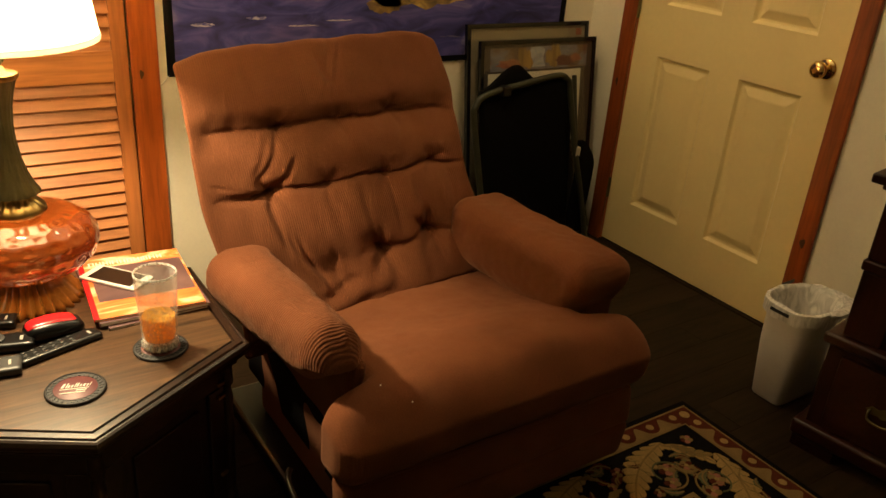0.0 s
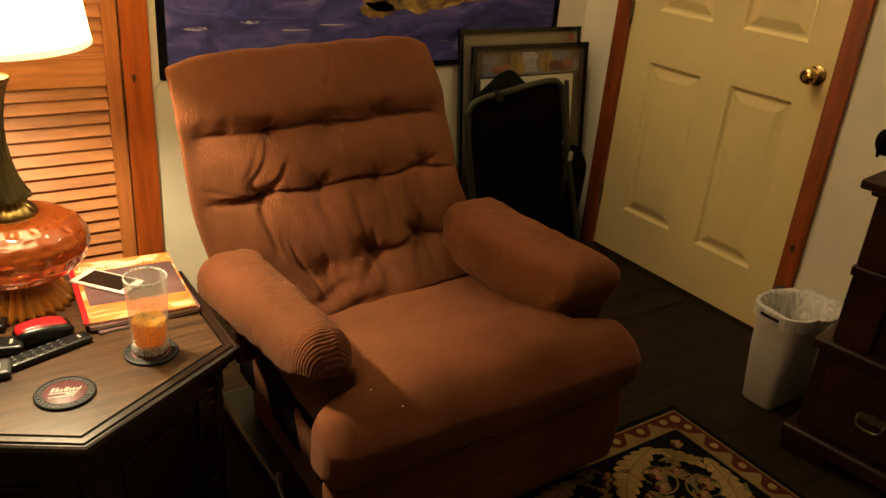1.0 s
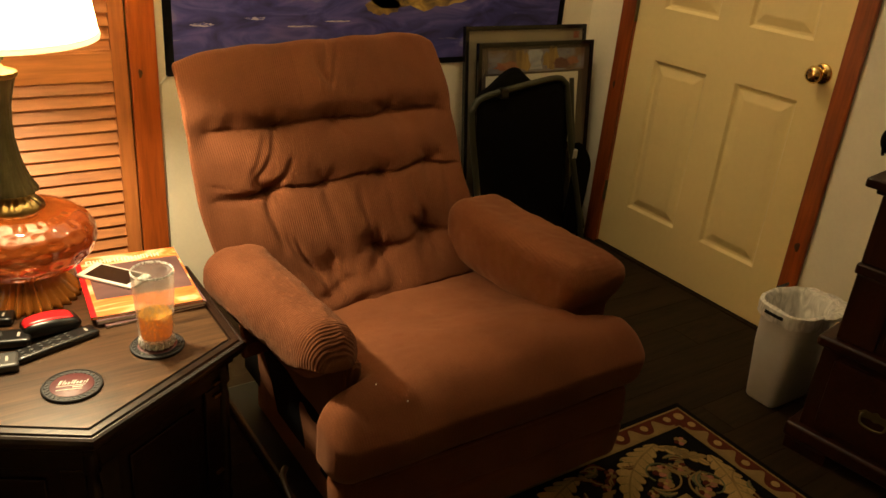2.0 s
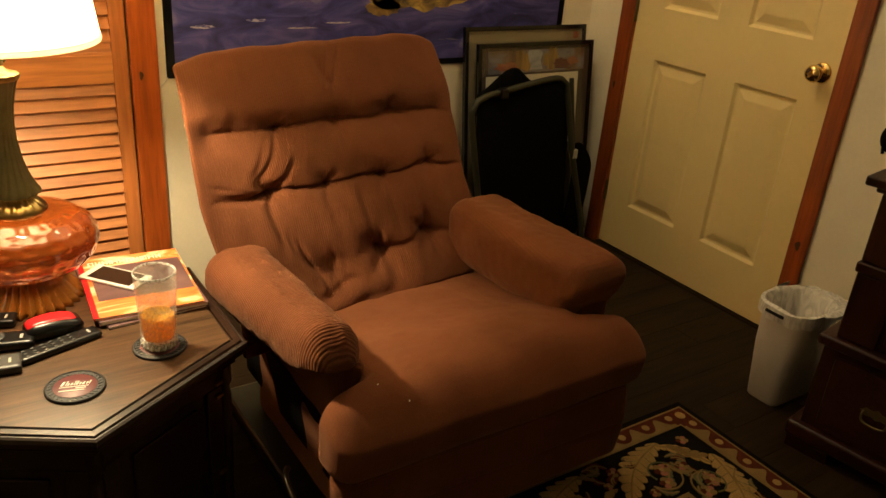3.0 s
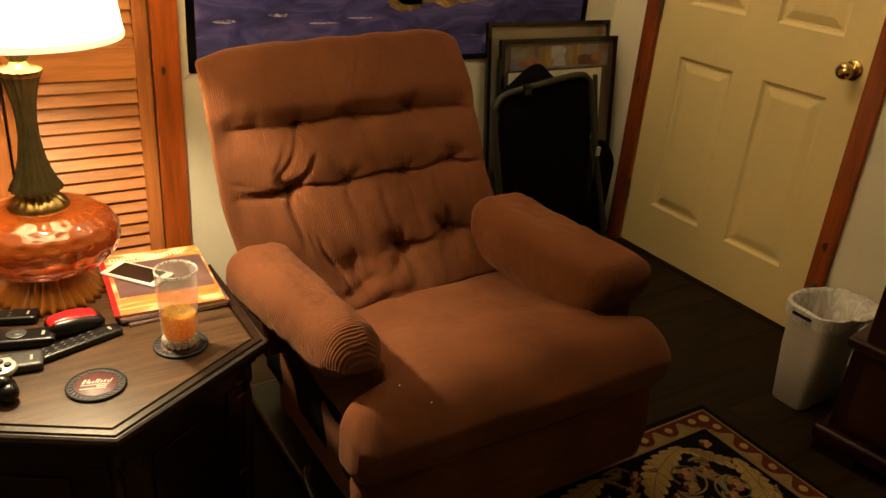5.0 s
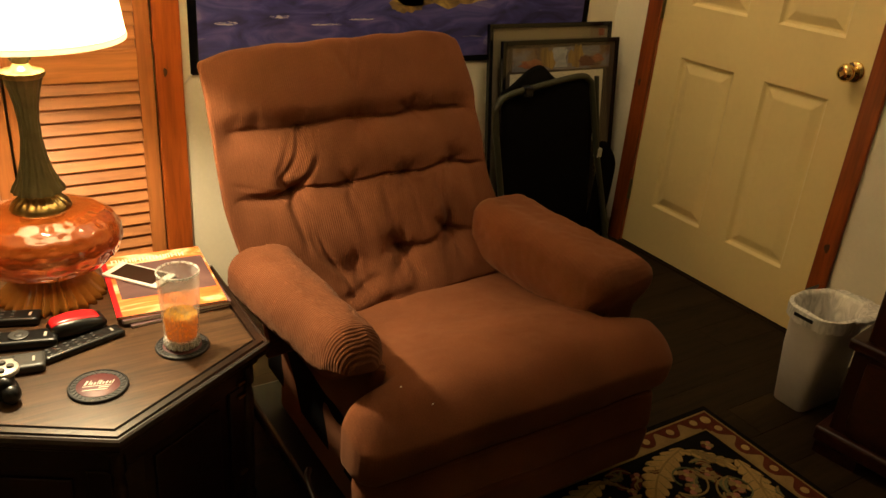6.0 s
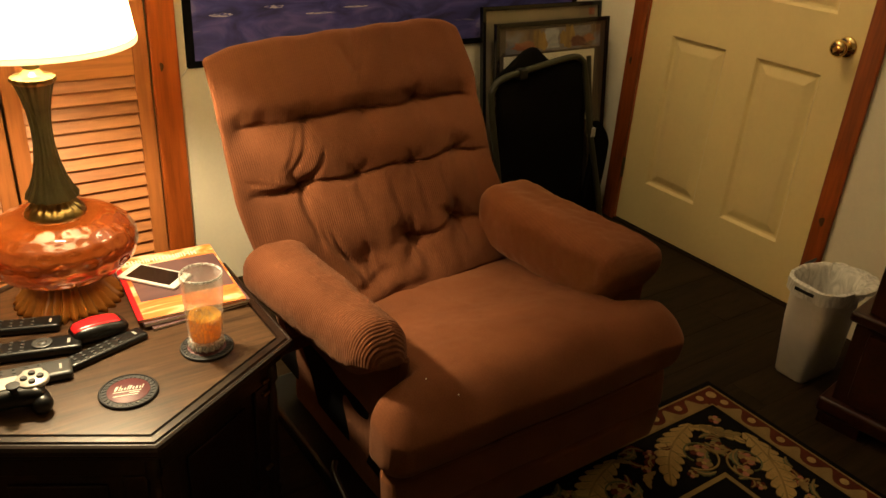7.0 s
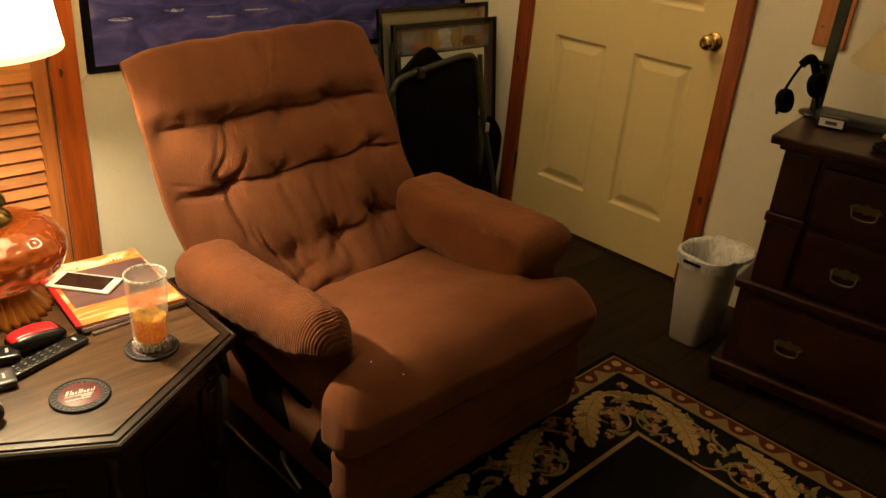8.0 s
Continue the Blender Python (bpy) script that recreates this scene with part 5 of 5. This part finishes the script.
def dresser_lamp():
    t = thing("table_lamp", "unlit lamp with polished brass base and parchment shade", "lamp", on_dresser(0.305, 0.235))
    part("base", lathe([(0.001, 0), (0.052, 0), (0.055, 0.006), (0.050, 0.014), (0.028, 0.022), (0.018, 0.034), (0.022, 0.044), (0.040, 0.066), (0.049, 0.095), (0.044, 0.125), (0.026, 0.148), (0.014, 0.162), (0.018, 0.170), (0.012, 0.18), (0.010, 0.26), (0.001, 0.262)], 48), KNOB, t, "polished brass base", True)
    b = bmesh.new()
    lathe([(0.190, 0.205), (0.085, 0.400), (0.083, 0.400), (0.188, 0.205), (0.190, 0.205)], 64, bm=b, cap=False)
    part("shade", b, SHADE2, t, "tan parchment shade", True)
    for k in range(3):
        a = 2 * math.pi * k / 3
        part("spoke", tube([(0, 0, 0.258), (0.0835 * math.cos(a), 0.0835 * math.sin(a), 0.398)], 0.002, 6), BRASS_OLD, t, "", True)
    return t


dresser_lamp()


def headphone_stand():
    t = thing("headphone_stand", "dark flat upright stand on the dresser", "stand", on_dresser(0.035, 0.335), -90 + DR)
    part("foot", lathe([(0.001, 0), (0.045, 0), (0.047, 0.004), (0.043, 0.010), (0.012, 0.014)], 40), BLACK, t, "", True)
    part("pole", box((-0.017, -0.008, 0.008), (0.017, 0.008, 0.42), 0.004), OLIVE, t, "dark flat upright")
    part("hook", tube(soft_path([(0.0, -0.008, 0.155), (-0.03, -0.03, 0.162), (-0.05, -0.05, 0.160)], 6), 0.008, 10), BLACK, t, "", True)
    return t


headphone_stand()


def headphones():
    t = thing("headphones", "black padded headphones hanging from a stand", "headphones", on_dresser(0.035, 0.335), -90 + DR)
    part("headband", tube(soft_path([(0.010, -0.030, 0.03), (-0.010, -0.045, 0.11), (-0.042, -0.05, 0.172), (-0.075, -0.055, 0.115), (-0.098, -0.058, 0.03), (-0.095, -0.058, -0.01)], 10), 0.0045, 10), BLACK_F, t, "thin padded band", True)
    part("headband_pad", tube(soft_path([(-0.012, -0.045, 0.125), (-0.030, -0.05, 0.166), (-0.045, -0.05, 0.172), (-0.062, -0.053, 0.150)], 8), 0.013, 12), BLACK_F, t, "thick pad", True)
    for x, z in ((-0.082, 0.035), (-0.004, 0.100)):
        e = part("ear_cup", lathe([(0.001, -0.016), (0.030, -0.016), (0.036, -0.010), (0.038, 0.004), (0.034, 0.014), (0.020, 0.016), (0.001, 0.012)], 36), BLACK_F, t, "padded ear cup", True)
        e.matrix_local = Matrix.Translation((x, -0.057, z)) @ Euler((0.2, math.pi / 2 - 0.25, 0)).to_matrix().to_4x4()
    part("cable", tube(soft_path([(0.012, -0.06, 0.03), (0.02, -0.07, 0.008), (0.06, -0.10, 0.004), (0.13, -0.12, 0.004), (0.19, -0.09, 0.004)], 8), 0.002, 6), BLACK, t, "thin black cable", True)
    return t


headphones()


def wall_plaque():
    t = thing("wall_plaque", "pine board fixed to the wall above the dresser", "plaque", (XD, 1.073, 1.015))
    part("board", box((-0.014, -0.052, 0), (0, 0.052, 0.42), 0.003), LOUVER_Z, t, "orange pine board")
    for z in (0.06, 0.36):
        s = part("screw", lathe([(0.004, 0.0), (0.0035, 0.0015), (0.001, 0.002)], 12), BRASS_OLD, t, "", True)
        s.matrix_local = Matrix.Translation((-0.014, 0.03, z)) @ Euler((0, -math.pi / 2, 0)).to_matrix().to_4x4()
    return t


wall_plaque()


# ---- rug ----
RX, RY, RZ = 1.835, 1.252, 0.008     # far corner of the rug


def rug():
    t = thing("area_rug", "black area rug with gold leaf and flower border", "rug", (0, 0, 0))
    x0, y0 = 0.10, -1.15
    part("ground", box((x0, y0, 0.0), (RX, RY, RZ), 0.003), RUG_BLACK, t, "black woven ground")

    def band(i0, i1, z, mat, label):
        b = bmesh.new()
        o = [(x0 + i0, y0 + i0), (RX - i0, y0 + i0), (RX - i0, RY - i0), (x0 + i0, RY - i0)]
        q = [(x0 + i1, y0 + i1), (RX - i1, y0 + i1), (RX - i1, RY - i1), (x0 + i1, RY - i1)]
        rows = [[b.verts.new((*p, h)) for p in ps] for ps, h in ((o, RZ), (o, z), (q, z), (q, RZ))]
        for r, s in zip(rows, rows[1:]):
            for k in range(4):
                b.faces.new((r[k], r[(k + 1) % 4], s[(k + 1) % 4], s[k]))
        part("border_band", b, mat, t, label)
    band(0.020, 0.026, RZ + 0.0010, RUG_TAN, "thin tan line")
    band(0.026, 0.086, RZ + 0.0006, RUG_RED, "dull red band")
    band(0.086, 0.090, RZ + 0.0010, RUG_TAN, "thin tan line")
    band(0.302, 0.316, RZ + 0.0012, RUG_TAN, "inner tan line")

    def flat(name, poly, mat, z, label=""):
        b = bmesh.new()
        lo = [b.verts.new((x, y, RZ)) for x, y in poly]
        hi = [b.verts.new((x, y, z)) for x, y in poly]
        n = len(poly)
        b.faces.new(hi)
        for i in range(n):
            b.faces.new((lo[i], lo[(i + 1) % n], hi[(i + 1) % n], hi[i]))
        return part(name, b, mat, t, label)

    # frame along one side: s runs from the far corner, w inwards from the edge
    def sideA(s, w):
        return (RX - w, RY - s)

    def sideB(s, w):
        return (RX - s, RY - w)

    def sideC(s, w):
        return (x0 + w, y0 + s)

    def sideD(s, w):
        return (x0 + s, y0 + w)

    def scallops(side, n):
        for k in range(n):
            s = 0.052 + 0.098 * (k + 1)
            flat("scallop", [side(s - 0.049 + q, 0.078 - 0.044 * math.exp(-((q - 0.049) / 0.021) ** 2)) for q in [0.098 * i / 14 for i in range(15)]] + [side(s + 0.049, 0.0857), side(s - 0.049, 0.0857)], RUG_TAN, RZ + 0.0014, "tan scallop")
            c = s - 0.049
            flat("medallion", [side(c + 0.012 * math.cos(a), 0.050 + 0.012 * math.sin(a)) for a in [2 * math.pi * i / 16 for i in range(16)]], RUG_GOLD, RZ + 0.0018, "gold medallion")

    for side, n in ((sideA, 22), (sideB, 15), (sideC, 22), (sideD, 15)):
        scallops(side, n)
    c = 0.055
    flat("medallion", [(RX - c + 0.016 * math.cos(a), RY - c + 0.016 * math.sin(a)) for a in [2 * math.pi * i / 16 for i in range(16)]], RUG_GOLD, RZ + 0.0018)

    def leaf(a, b, width, mat, z, teeth=6, bend=0.12, name="leaf", label="gold acanthus leaf"):
        a, b = Vector(a), Vector(b)
        d = b - a
        n = Vector((-d.y, d.x))
        L, Rr = [], []
        m = teeth * 5
        for i in range(m + 1):
            u = i / m
            ph = (u * teeth) % 1.0
            w = width * math.sin(math.pi * min(u * 0.93 + 0.04, 1)) ** 0.7 * (0.64 + 0.36 * math.sin(math.pi * ph * 0.75))
            mid = a + d * u + n * bend * math.sin(math.pi * u)
            nn = n.normalized()
            L.append(mid + nn * w)
            Rr.append(mid - nn * w)
        flat(name, [tuple(p) for p in L + Rr[::-1]], mat, z, label)
        if name == "leaf":
            # dark slits between the lobes
            b2 = bmesh.new()
            for i in range(5, m - 3, 5):
                for edge in (L, Rr):
                    mid = (L[i] + Rr[i]) / 2
                    p0, p1 = mid.lerp(edge[i], 0.22) - d * 0.05, edge[i]
                    w2 = (p1 - p0).orthogonal().normalized() * 0.0011
                    vs = [b2.verts.new((q.x, q.y, z + 0.0004)) for q in (p0 - w2 * 0.3, p1 - w2, p1 + w2, p0 + w2 * 0.3)]
                    b2.faces.new(vs)
                    ex = bmesh.ops.extrude_face_region(b2, geom=[list(b2.faces)[-1]])
                    for v in ex["geom"]:
                        if isinstance(v, bmesh.types.BMVert):
                            v.co.z -= 0.001
            part("leaf_veining", b2, RUG_GREEN, t)
        # centre vein
        V = [a + d * (i / 12) + n * bend * math.sin(math.pi * i / 12) for i in range(13)]
        nn = n.normalized() * 0.0025
        flat("vein", [tuple(p + nn) for p in V] + [tuple(p - nn) for p in V[::-1]], RUG_TAN, z + 0.0006)

    def bloom(p, r, k):
        for i in range(5):
            a = 2 * math.pi * i / 5 + k
            c0 = (p[0] + r * 0.62 * math.cos(a), p[1] + r * 0.62 * math.sin(a))
            flat("petal", [(c0[0] + r * 0.5 * math.cos(q), c0[1] + r * 0.42 * math.sin(q)) for q in [2 * math.pi * j / 9 for j in range(9)]], (RUG_ROSE, RUG_TAN, RUG_RED)[(i + int(k)) % 3], RZ + 0.0016 + 0.0002 * i, "")
        flat("petal", [(p[0] + r * 0.3 * math.cos(q), p[1] + r * 0.3 * math.sin(q)) for q in [2 * math.pi * j / 8 for j in range(8)]], RUG_GOLD, RZ + 0.003)

    rng = random.Random(4)

    def run(side, n, flip):
        for k in range(n):
            s = 0.225 + 0.300 * k
            leaf(side(s, 0.118), side(s + 0.245, 0.262), 0.044, RUG_GOLD, RZ + 0.0022, 9, 0.10 * flip)
            # green sprays and flowers between the gold leaves
            for j in range(36):
                s0, w0 = s + rng.uniform(0.02, 0.30), rng.uniform(0.12, 0.27)
                s1, w1 = s0 + rng.uniform(-0.07, 0.07), min(max(w0 + rng.uniform(-0.06, 0.06), 0.105), 0.29)
                if abs((w0 - 0.118) - (s0 - s) * 0.6) > 0.045:
                    leaf(side(s0, w0), side(s1, w1), rng.uniform(0.007, 0.014), (RUG_GREEN, RUG_GREEN, RUG_TAN, RUG_RED)[j % 4], RZ + 0.0012 + 0.00004 * j, 4, 0.2 * flip, "spray", "dull green spray")
            for r0, a0, a1 in ((0.062, 0.4, 3.9), (0.048, 3.4, 6.6)):
                arc = [a0 + (a1 - a0) * i / 16 for i in range(17)]
                ring = [side(s + 0.085 + (r0 - 0.018 * i / 16) * math.cos(a), 0.218 + (r0 - 0.018 * i / 16) * math.sin(a)) for i, a in enumerate(arc)]
                rim = [side(s + 0.085 + (r0 + 0.006 - 0.020 * i / 16) * math.cos(a), 0.218 + (r0 + 0.006 - 0.020 * i / 16) * math.sin(a)) for i, a in enumerate(arc)]
                flat("scroll", ring + rim[::-1], RUG_TAN if r0 > 0.05 else RUG_GREEN, RZ + 0.0027, "curling stem")
            bloom(side(s + 0.10, 0.250), 0.022, k + 0.3)
            bloom(side(s + 0.16, 0.262), 0.015, k + 1.3)
            bloom(side(s + 0.075, 0.205), 0.024, k + 0.7)
            bloom(side(s + 0.205, 0.150), 0.018, k + 2.1)
            bloom(side(s + 0.255, 0.185), 0.013, k + 0.9)
            bloom(side(s + 0.045, 0.200), 0.012, k + 1.9)
    run(sideA, 6, 1)
    run(sideB, 4, -1)
    run(sideC, 6, 1)
    run(sideD, 4, -1)
    # leaves and flowers in the corner
    leaf(sideA(0.125, 0.235), sideA(0.255, 0.150), 0.022, RUG_GOLD, RZ + 0.0016, 5, 0.1)
    leaf(sideA(0.135, 0.205), sideA(0.225, 0.130), 0.020, RUG_TAN, RZ + 0.0020, 5, -0.1)
    bloom(sideA(0.14, 0.145), 0.018, 0.5)
    bloom(sideA(0.22, 0.235), 0.020, 1.5)
    for j in range(8):
        p, q = sideA(0.17 + 0.012 * j, 0.25 - 0.012 * (j % 3)), sideA(0.20 + 0.01 * j, 0.20 + 0.008 * j)
        leaf(p, q, 0.010, (RUG_GREEN, RUG_RED)[j % 2], RZ + 0.0011 + 0.0001 * j, 4, 0.2, "spray", "")
    return t


rug()


# ---- floor planks ----
def planks():
    L = 1.2
    bm = box((0, 0, -0.006), (L - 0.0008, 0.1294, 0.0), 0.0007, seg=1)
    me = bpy.data.meshes.new("plank")
    bm.to_mesh(me)
    bm.free()
    me.materials.append(FLOOR)
    y, row = YF, 0
    while y < YB - 0.01:
        x = XL + (-0.9, -0.3, -0.6, 0.0)[row % 4]
        wide = min(0.13, YB - y) / 0.13
        while x < XD:
            a, b = max(x, XL), min(x + L, XD)
            if b - a > 0.02:
                part_shared("plank", me, sub_floor, pose(a, y, 0.0) @ Matrix.Diagonal(((b - a) / L, wide, 1, 1)))
            x += L
        y += 0.13
        row += 1


planks()


# ---- ceiling light, an added fill out of view ----
def fill_ceiling_light():
    t = thing("fill_ceiling_light", "round flush ceiling light added unseen as fill, warm glass dome, lit", "ceiling light", (FILL_LIGHT[0], FILL_LIGHT[1], H))
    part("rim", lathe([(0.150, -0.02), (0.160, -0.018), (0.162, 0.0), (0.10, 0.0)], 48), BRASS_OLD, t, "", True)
    d = part("dome", lathe([(0.150, -0.018), (0.140, -0.05), (0.105, -0.082), (0.055, -0.098), (0.001, -0.102)], 48), glow("fill_dome_glow", (1.0, 0.74, 0.42), 2.0), t, "glowing glass dome of the added fill", True)
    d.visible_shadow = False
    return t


fill_ceiling_light()
